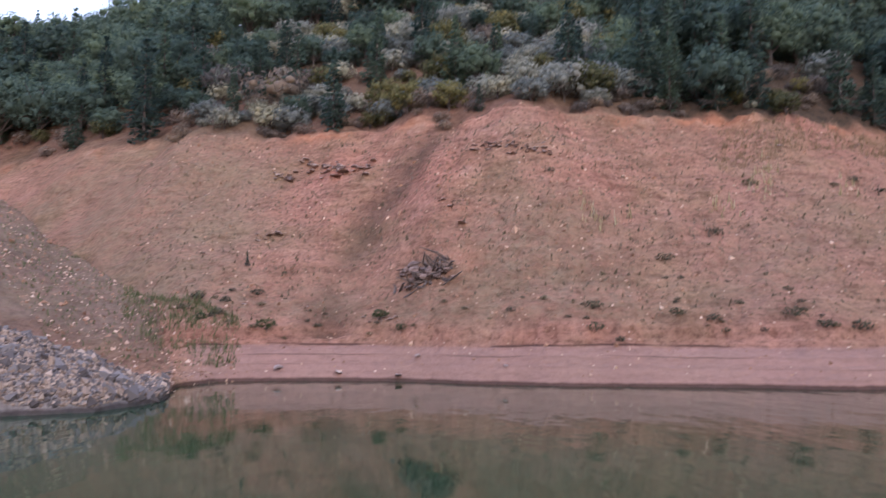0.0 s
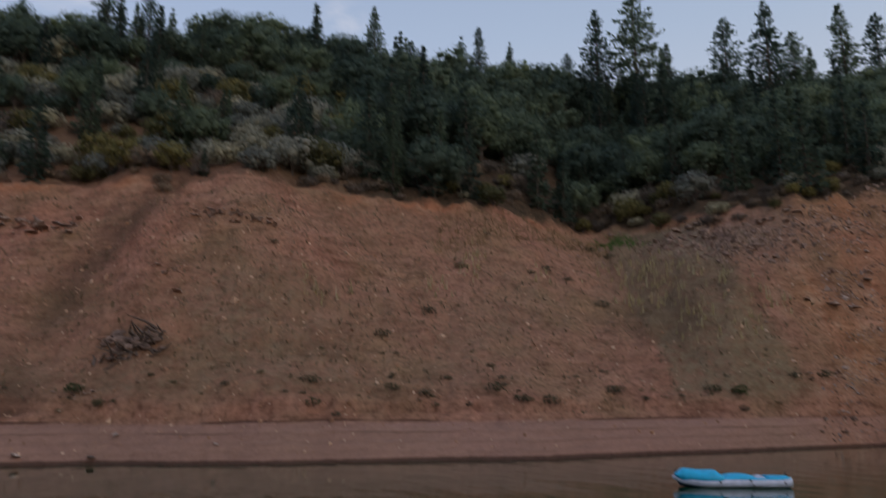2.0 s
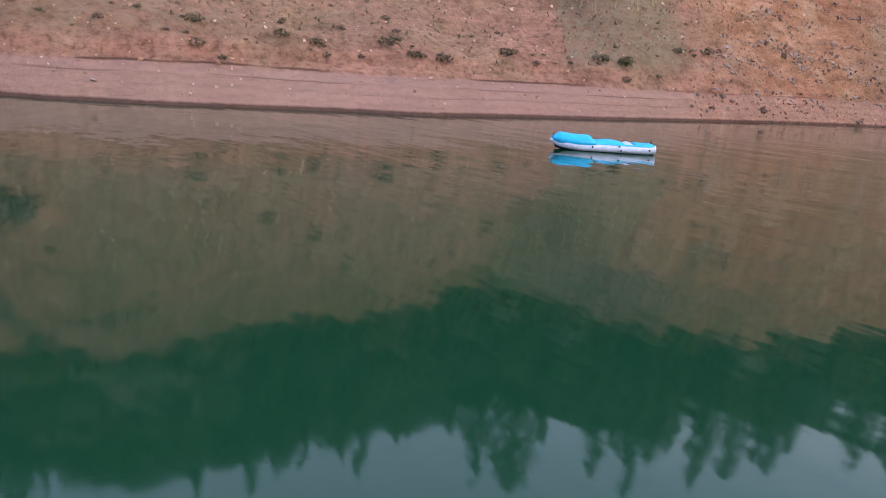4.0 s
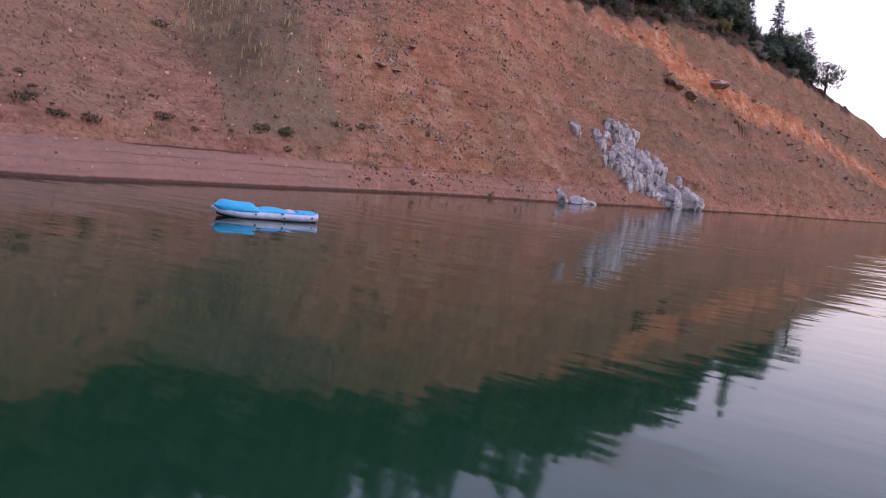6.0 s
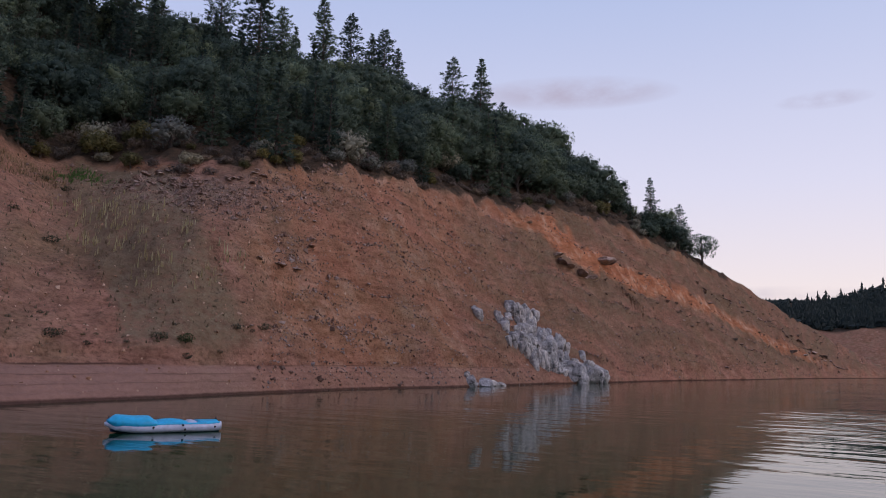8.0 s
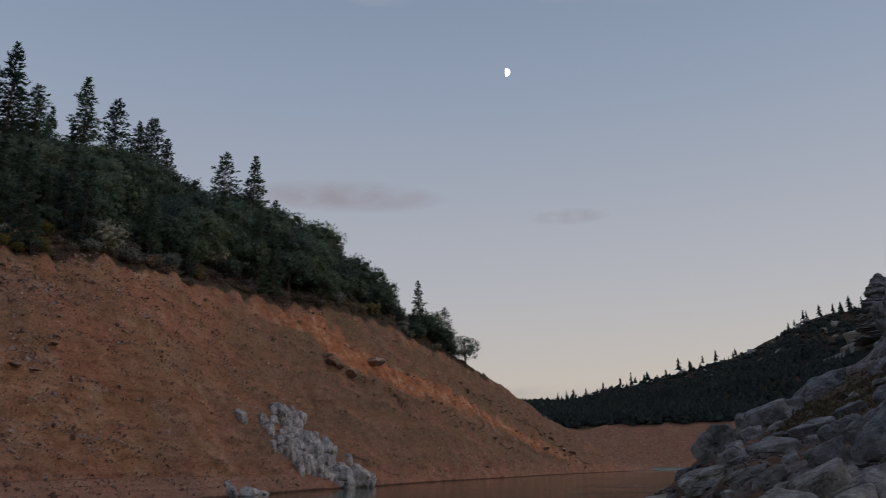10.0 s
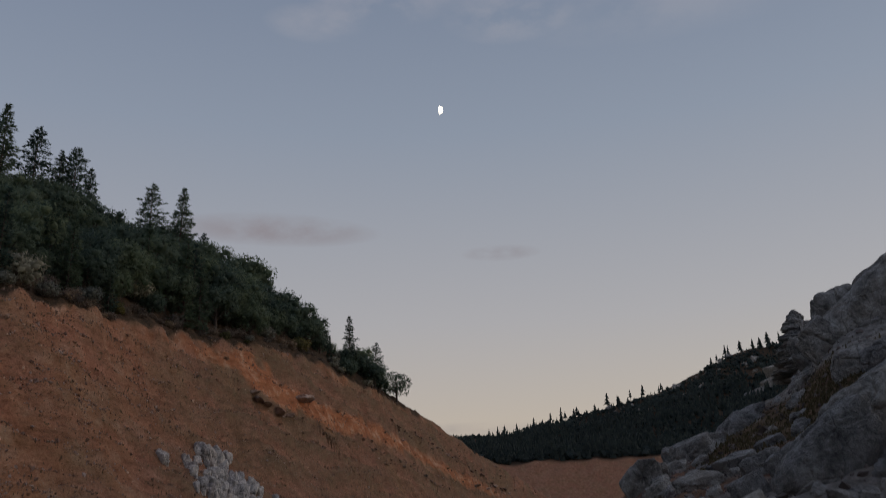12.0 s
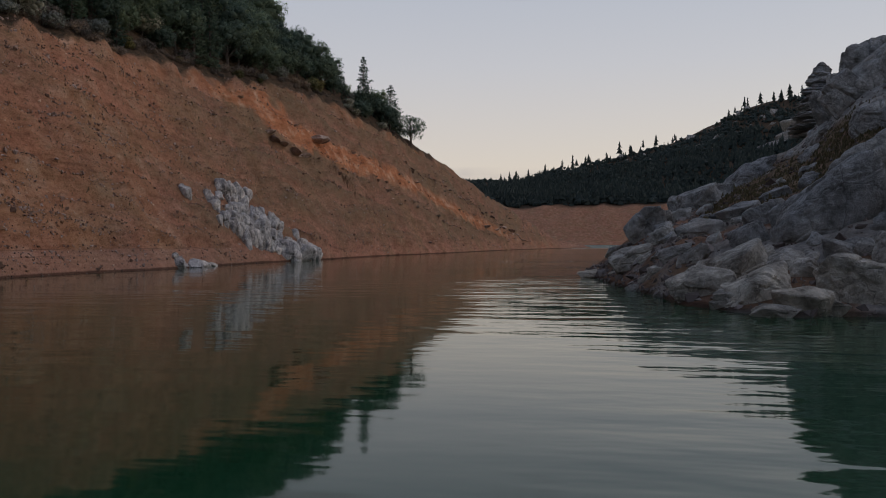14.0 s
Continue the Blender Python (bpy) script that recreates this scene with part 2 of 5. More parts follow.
def leaf_material(name, colours, rough=0.65, thin=True):
    m, t, b = material(name, rough)
    b.inputs["Specular IOR Level"].default_value = 0.25
    g = t.nodes.new("ShaderNodeNewGeometry")
    o = t.nodes.new("ShaderNodeObjectInfo")
    n = len(colours)
    leaf = ramp_node(t, g.outputs["Random Per Island"], tuple((i / max(n - 1, 1), c) for i, c in enumerate(colours)))
    tone = ramp_node(t, o.outputs["Random"], ((0.0, (0.6, 0.66, 0.72)), (0.5, (1.0, 1.0, 1.0)), (1.0, (1.5, 1.38, 1.15))))
    shade = mix_node(t, 1.0, leaf, tone, "MULTIPLY")
    t.links.new(shade, b.inputs["Base Color"])
    if thin:
        through_leaf = t.nodes.new("ShaderNodeBsdfTranslucent")
        t.links.new(shade, through_leaf.inputs["Color"])
        both = t.nodes.new("ShaderNodeMixShader")
        both.inputs[0].default_value = 0.5
        t.links.new(b.outputs[0], both.inputs[1])
        t.links.new(through_leaf.outputs[0], both.inputs[2])
        t.links.new(both.outputs[0], t.nodes["Material Output"].inputs["Surface"])
    return m


def bark_material():
    m, t, b = material("bark", 0.9)
    n = noise_node(t, 4.0, 6, 0.7)
    t.links.new(ramp_node(t, n, ((0.3, (0.06, 0.045, 0.035)), (0.7, (0.17, 0.13, 0.105)))), b.inputs["Base Color"])
    bump_node(t, b, n, 0.6, 0.1)
    return m


def plain_material(name, colour, rough, wear=0.12, scale=6.0):
    m, t, b = material(name, rough)
    n = noise_node(t, scale, 5)
    low, high = tuple(c * (1 - wear) for c in colour), tuple(min(1, c * (1 + wear)) for c in colour)
    t.links.new(ramp_node(t, n, ((0.35, low), (0.65, high))), b.inputs["Base Color"])
    return m


def water_material():
    m, t, b = material("lake_water", 0.05)
    b.inputs["IOR"].default_value = 1.333
    coords = t.nodes.new("ShaderNodeTexCoord").outputs["Object"]
    tone = noise_node(t, 0.05, 3, 0.5, coords)
    t.links.new(ramp_node(t, tone, ((0.35, (0.007, 0.042, 0.018)), (0.65, (0.009, 0.050, 0.021)))), b.inputs["Base Color"])
    turn = t.nodes.new("ShaderNodeMapping")
    turn.inputs["Rotation"].default_value, turn.inputs["Scale"].default_value = (0, 0, radians(8)), (1.0, 0.35, 1.0)
    t.links.new(coords, turn.inputs["Vector"])
    swell, ripple = noise_node(t, 0.9, 3, 0.45, turn.outputs[0]), noise_node(t, 4.5, 3, 0.5, turn.outputs[0])
    calm = ramp_node(t, noise_node(t, 0.045, 2, 0.5, coords), ((0.42, (0.22, 0.22, 0.22)), (0.6, (1, 1, 1))))
    span = t.nodes.new("ShaderNodeVectorMath")
    span.operation = "LENGTH"
    t.links.new(coords, span.inputs[0])
    wind = ramp_node(t, math_node(t, "DIVIDE", span.outputs["Value"], 500.0), ((0.46, (0, 0, 0)), (0.56, (1, 1, 1))))
    t.links.new(mix_node(t, wind, (0.05, 0.05, 0.05), (0.3, 0.3, 0.3)), b.inputs["Roughness"])
    calm = mix_node(t, wind, calm, (16, 16, 16))
    height = mix_node(t, 0.035, swell, ripple)
    bump_node(t, b, math_node(t, "MULTIPLY", height, calm), 1.0, 0.07)
    return m


SOIL = soil_material()
LIMESTONE = rock_material("grey_limestone", (0.19, 0.175, 0.165), (0.78, 0.72, 0.665), (0.44, 0.38, 0.34), 0.55)
CLIFF = rock_material("weathered_grey_rock", (0.10, 0.096, 0.088), (0.42, 0.405, 0.38), (0.245, 0.21, 0.175), 0.68, (1.35, 1.25, 1.12))
SHALE = rock_material("pale_shale", (0.30, 0.20, 0.155), (0.62, 0.47, 0.39), (0.46, 0.31, 0.24), 0.8)
DARK_SHALE = rock_material("dark_shale", (0.17, 0.108, 0.08), (0.38, 0.26, 0.205), (0.28, 0.175, 0.13), 0.75)
OAK_LEAF = leaf_material("oak_leaves", ((0.097, 0.137, 0.103), (0.125, 0.175, 0.125), (0.16, 0.212, 0.146)))
PINE_LEAF = leaf_material("pine_needles", ((0.067, 0.108, 0.084), (0.096, 0.146, 0.108), (0.131, 0.184, 0.131)))
GREY_LEAF = leaf_material("manzanita_leaves", ((0.216, 0.216, 0.175), (0.331, 0.331, 0.265), (0.481, 0.472, 0.389)))
YELLOW_LEAF = leaf_material("yellowing_leaves", ((0.105, 0.112, 0.045), (0.195, 0.18, 0.075), (0.3, 0.255, 0.105)))
GREEN_TUFT = leaf_material("green_weeds", ((0.03, 0.06, 0.02), (0.06, 0.09, 0.035), (0.09, 0.11, 0.05)))
DRY_STALK = leaf_material("dry_stalks", ((0.42, 0.33, 0.15), (0.60, 0.48, 0.24), (0.70, 0.60, 0.36)))
BROWN_LEAF = leaf_material("dull_brush", ((0.184, 0.149, 0.115), (0.253, 0.201, 0.161), (0.333, 0.265, 0.207)))
TUFT_LEAF = leaf_material("dark_weeds", ((0.081, 0.085, 0.048), (0.125, 0.119, 0.07), (0.175, 0.15, 0.094)))
DULL_GRASS = leaf_material("dull_grass", ((0.17, 0.125, 0.07), (0.24, 0.17, 0.10), (0.32, 0.235, 0.15)))
FRESH_GRASS = leaf_material("fresh_grass", ((0.09, 0.165, 0.045), (0.135, 0.24, 0.06), (0.195, 0.3, 0.09)))
RUBBLE = leaf_material("rubble", ((0.14, 0.098, 0.078), (0.25, 0.185, 0.15), (0.37, 0.285, 0.235)), 0.9, False)
WEED_GRASS = leaf_material("weed_grass", ((0.10, 0.115, 0.05), (0.15, 0.155, 0.07), (0.21, 0.20, 0.10)))
STONE_MIX = leaf_material("mixed_stones", ((0.14, 0.075, 0.05), (0.31, 0.18, 0.125), (0.52, 0.39, 0.32)), 0.9, False)
BANK_GRASS = leaf_material("bank_grass", ((0.072, 0.062, 0.036), (0.104, 0.088, 0.049), (0.143, 0.12, 0.069)))
# greyed, lightened green: the distance haze over the far wood is in the colour
HAZED_LEAF = leaf_material("hazed_conifers", ((0.065, 0.086, 0.073), (0.09, 0.111, 0.09), (0.124, 0.144, 0.111)))
BOAT_BLUE = plain_material("boat_blue", (0.012, 0.50, 0.80), 0.4)
BOAT_WHITE = plain_material("boat_white", (0.66, 0.68, 0.80), 0.4)
BOAT_NAVY = plain_material("boat_navy", (0.01, 0.03, 0.07), 0.45)
BOAT_DARK = plain_material("boat_black", (0.02, 0.02, 0.022), 0.5)
DEAD_WOOD = plain_material("dead_wood", (0.13, 0.09, 0.068), 0.9, 0.4)
BARK = bark_material()
WATER = water_material()


# ---------------------------------------------------------------- small tools
def part(name, bm, mat, parent, label=""):
    me = bpy.data.meshes.new(name)
    bm.to_mesh(me)
    bm.free()
    me.materials.append(mat)
    ob = new(name, me)
    ob.parent = parent
    return tagged(ob, label)


def mesh_part(name, verts, faces, mat, parent, label="", smooth=False, normals=None):
    me = bpy.data.meshes.new(name)
    me.from_pydata([tuple(v) for v in verts], [], faces)
    me.materials.append(mat)
    if smooth or normals is not None:
        me.polygons.foreach_set("use_smooth", [True] * len(me.polygons))
    me.update()
    if normals is not None:
        me.normals_split_custom_set_from_vertices(normals)
    ob = new(name, me)
    ob.parent = parent
    return tagged(ob, label)


RNG = np.random.default_rng(7)
PERM = np.random.default_rng(3).permutation(256)
PERM = np.concatenate([PERM, PERM])
GRAD = np.random.default_rng(4).normal(size=(256, 2))
GRAD /= np.linalg.norm(GRAD, axis=1, keepdims=True)


def gnoise(x, y):
    """Gradient noise over arrays, about -0.7 to 0.7."""
    xi, yi = np.floor(x).astype(int), np.floor(y).astype(int)
    fx, fy = x - xi, y - yi
    u, v = fx * fx * fx * (fx * (fx * 6 - 15) + 10), fy * fy * fy * (fy * (fy * 6 - 15) + 10)

    def corner(dx, dy):
        g = GRAD[PERM[(PERM[(xi + dx) & 255] + yi + dy) & 255]]
        return g[..., 0] * (fx - dx) + g[..., 1] * (fy - dy)

    return (corner(0, 0) * (1 - u) + corner(1, 0) * u) * (1 - v) + (corner(0, 1) * (1 - u) + corner(1, 1) * u) * v


def fbm(x, y, octaves=4, gain=0.5):
    total, a = 0.0, 1.0
    for k in range(octaves):
        total = total + a * gnoise(x * 2**k + 17.3 * k, y * 2**k - 9.1 * k)
        a *= gain
    return total


def ridged(x, y, octaves=4):
    total, a = 0.0, 1.0
    for k in range(octaves):
        total = total + a * (0.5 - np.abs(gnoise(x * 2**k + 31.7 * k, y * 2**k + 5.3 * k)) * 1.4)
        a *= 0.5
    return total


# ---------------------------------------------------------------- the lie of the land
# Bearings run clockwise in degrees from +y, distances in metres from the boat.
def table(text, soft=1.3):
    rows = np.array([[float(v) for v in item.split(":")] for item in text.split()])
    grid = np.arange(-162, 202, 0.1)
    values = np.interp(grid, rows[:, 0], rows[:, 1])
    if soft:
        k = np.exp(-0.5 * (np.arange(-40, 41) * 0.1 / soft) ** 2)
        values = np.convolve(np.pad(values, 40, "edge"), k / k.sum(), "valid")
    return lambda az: np.interp(az, grid, values)


hill_shore = table("-160:60.0 -60:60.0 -36:48.0 -24:40.0 -20:34.0 -19:33.0 -16:34.0 -12:34.1 -3.5:33.3 3:31.3 9:30.3 22.5:31.5 27:31.7 41:38.4 50:47.5 61.5:60.5 71.5:86.0 81:135.0 85.8:190.0 89.3:238.0 91:262.0")
hill_edge_el = table("-160:9 -36:9 -30:10.5 -25:12.2 -19:13.5 -12:14.2 -4:15 -1.2:16.1 2.3:15.7 6:16.5 11.4:15.9 16:15.4 24:14.1 29.4:12.8 33.4:12.1 36:12.8 41.6:13.9 49:13.5 57:12.9 62:11.5 70.8:10.5 74.2:8.9 78.3:7 82.2:4.7 85.9:2.1 89.1:-0.2 91:-0.5")
edge_table = table("-160:130 -36:130 -30:116 -25:99 -19:89 -12:85 -4:80 -1.2:74.5 2.3:76 6:73 11.4:75.5 16:78 24:85.6 29.4:94.6 33.4:100 36:94.6 41.6:87 49:89.5 57:94 62:106 70.8:118 74.2:129 78.3:150 82.2:178 85.9:212 89.1:245 91:265")
hill_top_el = table("-160:13.9 -36:16.9 -24:19.5 -18.7:21.2 -13:22.2 -8:23.9 2:24.4 9:25.2 14:24.2 18:22.9 26:23.5 29:22.3 35:20.9 40.5:21.2 44.5:19.9 48.4:19.3 53:18.9 57:17.5 61:16.2 65:15.9 67.3:14.3 70.4:12.7 73.4:11.0 76.3:8.6 78.3:7.3 82.2:4.7 85.9:2.1 91:-0.5")
run_table = table("-160:60 50:55 57:45 66:30 72:16 76:9 80:4 91:3")


def draw_in(az):
    """How much nearer the wood's edge stands, by bearing: the slope below it is steep."""
    return np.interp(az, [-160, 46, 62, 72], [0.69, 0.69, 0.84, 1.0])


def hill_edge_r(az):
    return edge_table(az) * draw_in(az)


def hill_top_run(az):
    return run_table(az) * draw_in(az)



spur_shore = table("-160:40 -60:24 -30:21.8 -24:21.9 -20.3:24.2 -19.3:25.4 -19:31 -16:34 -13:36 -12:90", 0.25)
spur_spit = table("-160:3 -60:3 -30:2.05 -26.4:1.5 -23:0.8 -20.3:0.22 -19:0.2 -16:0.4 -12:0.2", 0.25)
spur_el = table("-160:14 -60:15 -36:12 -30.2:8.7 -28.2:7.2 -25.7:5.3 -23.2:3.65 -21:2.5 -18.3:1.2 -15.6:-0.5 -13:-2 -12:-6", 0.25)
spur_r = table("-160:80 -60:70 -30:56 -25.7:48 -21:42 -18.3:40 -15.6:38 -13:37 -12:37")
rock_shore = table("89.9:90 90.3:62 90.9:47 93.7:34.3 97.6:25.5 101.4:23.4 105:22.2 107.3:23.2 110.3:23.5 118:24 130:26 200:40", 0.5)
rock_el = table("89.9:-6 90.3:-3 90.9:-2.2 92.5:-1.2 94.3:0.3 95.6:1.6 98.1:2.9 99.9:3.6 102.4:4.9 104.9:6.3 105.7:6.9 106.5:8.0 107.5:9.9 108.3:11.2 109.5:12.2 110.4:12.6 118:15 130:16 200:14", 0.5)
rock_r = table("89.9:92 90.3:64 90.9:49 93.7:46 95.6:46 98:50 102.4:60 105:68 108:74 118:80 200:80", 0.5)
far_el = table("-160:5.00 60:4.00 83:4.55 85.5:4.25 88:4.75 92:5.75 94.5:6.25 97.6:7.15 99:8.0 101.3:8.8 103:9.35 105.6:9.8 112:10.35 120:10.55 200:5.00")


SCAR_AZ = [58, 62, 66.8, 68.1, 70.2, 73, 76, 78, 80, 82, 84.5, 86]


def smooth01(v):
    v = np.clip(v, 0, 1)
    return v * v * (3 - 2 * v)


def land(x, y):
    """Height of the ground, and how much of it is slope grass, red scar, wood floor with darkened ground, and scree."""
    x, y = np.asarray(x, float), np.asarray(y, float)
    r, az = np.hypot(x, y), np.degrees(np.arctan2(x, y))
    az = np.where(az < -160, az + 360, az)
    wob = fbm(x * 0.11, y * 0.11, 3)
    # main hill
    s0, s1 = hill_shore(az) + 0.8 * wob * np.clip(hill_shore(az) / 60, 0.5, 2), hill_edge_r(az) + 3.5 * fbm(x * 0.06, y * 0.06 + 40, 3)
    z1 = EYE + hill_edge_r(az) * np.tan(np.radians(hill_edge_el(az)))
    s2 = hill_edge_r(az) + hill_top_run(az)
    z2 = np.maximum(EYE + s2 * np.tan(np.radians(hill_top_el(az))), z1 + 0.2)
    u = (r - s0) / (s1 - s0)
    v = (r - s1) / (s2 - s1)
    bare = z1 * (0.92 * u + 0.08 * u * u)
    wood = z1 + (z2 - z1) * v
    back = z2 - np.maximum(r - s2, 0) * np.where(az > 60, 0.45, 0.12)
    hill = np.where(r < s0, (r - s0) * 0.4, np.where(r < s1, bare, np.where(r < s2, wood, back)))
    scarp = smooth01((r - s1 + 1.4) / 1.0) - smooth01((r - s1 - 0.5) / 6.0)
    wooded = az < 79
    hill = hill + np.where(wooded, scarp * np.clip(0.35 + 1.5 * fbm(x * 0.35, y * 0.35 + 9, 3), 0, 1.6) * np.where(az < 14, 0.4, 0.65), 0)
    fall = np.interp(az, [50, 62, 66, 70, 74, 78, 81.5, 85.5, 88], [1.35, 0.98, 0.88, 0.77, 0.68, 0.63, 0.5, 0.27, 0.1])
    streak = fbm((u - fall) * 22, az * 0.22 + 7, 4)
    ue = u - 0.4 * u * (1 - u) * np.interp(az, [46, 62], [1.0, 0.3])
    gully_az = 0.2 - 9.5 * (1 - ue)
    gully = np.exp(-((az - gully_az) / (1.1 + 0.7 * (1 - ue))) ** 2) * (u > 0.12) * (u < 1.05)
    rough_amt = smooth01((r - s0) / 4)
    # near spur on the other side of the inlet
    p0, pr = spur_shore(az) + 0.5 * wob, spur_r(az)
    zs, zc = spur_spit(az), EYE + spur_r(az) * np.tan(np.radians(spur_el(az)))
    rise = np.minimum(4.0, 0.35 * np.maximum(pr - p0, 1.0))
    flat = np.maximum(p0 + rise, np.minimum(34.0, pr - 4))
    climb = np.clip((r - flat) / np.maximum(pr - flat, 1), 0, 1)
    spit = np.where(r < p0 + rise, zs * np.sqrt(np.clip((r - p0) / rise, 0, 1)), np.maximum(zs - 0.10 * (r - p0 - rise), np.minimum(zs, 0.25)))
    spur = np.where(r < p0, (r - p0) * 0.4, np.where(r < flat, spit, np.where(r < pr, np.maximum(zs - 0.10 * (flat - p0 - rise), np.minimum(zs, 0.25)) * (1 - climb) + zc * climb, zc - (r - pr) * 0.5)))
    spur = np.where(az < -12, spur, -9)
    # rocky bank
    q0, qr = rock_shore(az) + 0.5 * wob, rock_r(az)
    zq = EYE + qr * np.tan(np.radians(rock_el(az)))
    w = np.clip((r - q0) / np.maximum(qr - q0, 1), 0, 1)
    rocky = np.where(r < q0, (r - q0) * 0.5, np.where(r < qr, zq * (1.25 * w - 0.25 * w * w), zq - (r - qr) * 0.35))
    rocky = np.where(az > 89.9, rocky, -9)
    # far shore
    zf = EYE + 900 * np.tan(np.radians(far_el(az)))
    f = np.clip((r - 575) / 325, 0, 1)
    far = np.where(r < 500, (r - 500) * 0.2, np.where(r < 560, (r - 500) * 0.4, np.where(r < 575, 24 + (r - 560) * 0.3, 28.5 + (zf - 28.5) * (0.75 * f + 0.25 * f * f))))
    far = np.where(r > 900, zf - (r - 900) * 0.03, far) + smooth01((r - 570) / 60) * 9 * fbm(x * 0.012, y * 0.012, 3) + smooth01((r - 503) / 25) * smooth01((600 - r) / 40) * 5.5 * ridged(x * 0.022, y * 0.022, 3)
    kind = np.argmax(np.stack([hill, spur, rocky, far]), 0)
    z = np.max(np.stack([hill, spur, rocky, far]), 0)
    on_hill, on_spur, on_rock, on_far = (kind == k for k in range(4))
    land_amt = smooth01((z - 0.1) / 1.5)
    relief = 0.55 * fbm(x * 0.12, y * 0.12, 4) + 0.26 * fbm(x * 0.6, y * 0.6, 3) + 0.38 * fbm(az * 0.55, u * 2.2 + 3, 3) * np.clip(u * 3, 0, 1) * (u < 1.1) * (r < 300)
    relief = relief - 0.7 * gully * on_hill
    relief = relief + (0.75 * streak + 0.14 * fbm(x * 1.1, y * 1.1 + 50, 3)) * smooth01((az - 46) / 8) * (u < 1)
    z = z + land_amt * np.where(on_hill, relief * np.clip(r / 70, 0.6, 1.6) * rough_amt, 0)
    z = z + land_amt * np.where(on_spur, 0.6 * relief + 0.10 * ridged(x * 1.3, y * 1.3, 3), 0)
    belt = 1.3 * np.exp(-((w - np.interp(az, [99, 101, 103, 105, 107, 109, 111], [0.6, 0.68, 0.54, 0.51, 0.41, 0.33, 0.33])) / 0.13) ** 2) * smooth01((az - 98) / 2) + 0.8 * np.exp(-((az - 98.7) / 1.6) ** 2 - ((w - 0.22) / 0.14) ** 2)
    stone = 0.8 * smooth01((0.42 + 1.6 * fbm(x * 0.18 + 3, y * 0.18, 3) - 1.0 * belt - 0.25) / 0.25) * smooth01((az - 93.5) / 2)
    stone = np.maximum(stone, smooth01((w - np.interp(az, [105, 107, 109, 111], [0.72, 0.54, 0.39, 0.38])) / 0.06) * smooth01((az - 104) / 2))
    z = z + np.where(on_rock, land_amt * (0.45 * fbm(x * 0.25, y * 0.25, 4) + 0.2 * stone * fbm(x * 0.8, y * 0.8, 3)), 0)
    # old water lines: small steps above the shore
    z = z + np.where(on_hill & (u < 1), 0.22 * fbm(az * 0.45, hill * 0.8, 3) * land_amt, 0)
    z = z + np.where(on_hill, 0.28 * smooth01((z - 1.9 - 0.5 * wob) / 0.15) * smooth01((4.5 - z) / 2), 0)
    step = np.where(on_hill & (z > 0) & (z < 2.2), 0.06 * np.sin(z * 16), 0)
    z = z + np.where(on_hill | on_spur, 0.16 * smooth01((r - np.where(on_hill, s0, p0)) / 0.35) * (z < 1.2), 0)
    z = np.maximum(z + step, -4.0)
    # ground cover
    grass = np.where(on_hill, smooth01(np.interp(az, [25, 40], [0.6, 0.35]) + 1.6 * fbm(x * 0.05, y * 0.05 + 70, 3)) * smooth01((z - 2.0) / 1.0) * np.interp(az, [20, 40, 50], [0.62, 0.7, 0.6]), 0)
    olive = smooth01((az - np.interp(ue, [0.1, 0.3, 0.43, 0.75], [36.5, 35.0, 33.9, 32.5])) / 1.2 + 0.5 * wob) * smooth01((np.interp(ue, [0.1, 0.16, 0.37, 0.62, 0.9], [47.5, 46.4, 44.1, 41.9, 41]) - az) / 1.5 + 0.5 * wob)
    bareband = np.exp(-((az - np.interp(ue, [0.1, 0.4, 0.7], [33.5, 31.0, 29.5])) / 2.2) ** 2)
    grass = np.where(on_hill & (az > 48), np.clip(0.9 * grass + np.interp(az, [50, 58, 66], [0.0, 0.1, 0.35]) + 1.2 * streak, 0, 0.9) * smooth01((z - 2.0) / 1.0), grass)
    grass = np.where(on_hill, np.maximum(grass * (1 - 0.8 * bareband), 0.95 * olive * smooth01((z - 2) / 1) * (u < 1)), grass)
    grass = np.where(on_spur, smooth01((r - flat - 1) / 4) * 0.65, grass)
    grass = np.where(on_rock, 0.9 * smooth01((z - 3) / 2), grass)
    patch = fbm(x * 0.13 + 5, y * 0.13, 3)
    fray = 0.05 * fbm(x * 0.3, y * 0.3 + 31, 4) + 0.025 * streak
    fray = fray * np.interp(az, [74, 80], [1.0, 0.35])
    high = np.interp(az, SCAR_AZ, [1.0, 1.0, 0.98, 0.94, 0.83, 0.76, 0.74, 0.71, 0.65, 0.59, 0.46, 0.37])
    low = np.interp(az, SCAR_AZ, [0.97, 0.93, 0.83, 0.68, 0.63, 0.58, 0.58, 0.57, 0.50, 0.43, 0.31, 0.25])
    scar = smooth01((high - u + fray) / 0.035) * smooth01((u - low + fray) / 0.02) * smooth01((az - 57) / 4) * np.interp(az, [57, 63, 68, 78, 84, 87], [0.5, 0.7, 1.0, 1.0, 0.9, 0.5]) * smooth01(1.1 + 1.0 * streak + 0.5 * patch)
    scar = np.maximum(scar, np.exp(-((u - 0.985) / 0.022) ** 2) * smooth01(0.2 + 2.4 * patch) * 0.6)
    scar = np.maximum(scar, 0.55 * np.exp(-((az - 48) / 3.0) ** 2 - ((u - 0.52) / 0.2) ** 2) * smooth01(0.6 + 1.6 * patch))
    scar = np.maximum(scar, 0.35 * np.exp(-((az - 54) / 6.0) ** 2 - ((u - 0.6) / 0.3) ** 2) * smooth01(0.5 + 1.6 * patch))
    scar = np.maximum(scar, 0.4 * np.exp(-((az - 1.5) / 1.8) ** 2 - ((u - 0.5) / 0.2) ** 2) * smooth01(0.6 + 1.6 * patch))
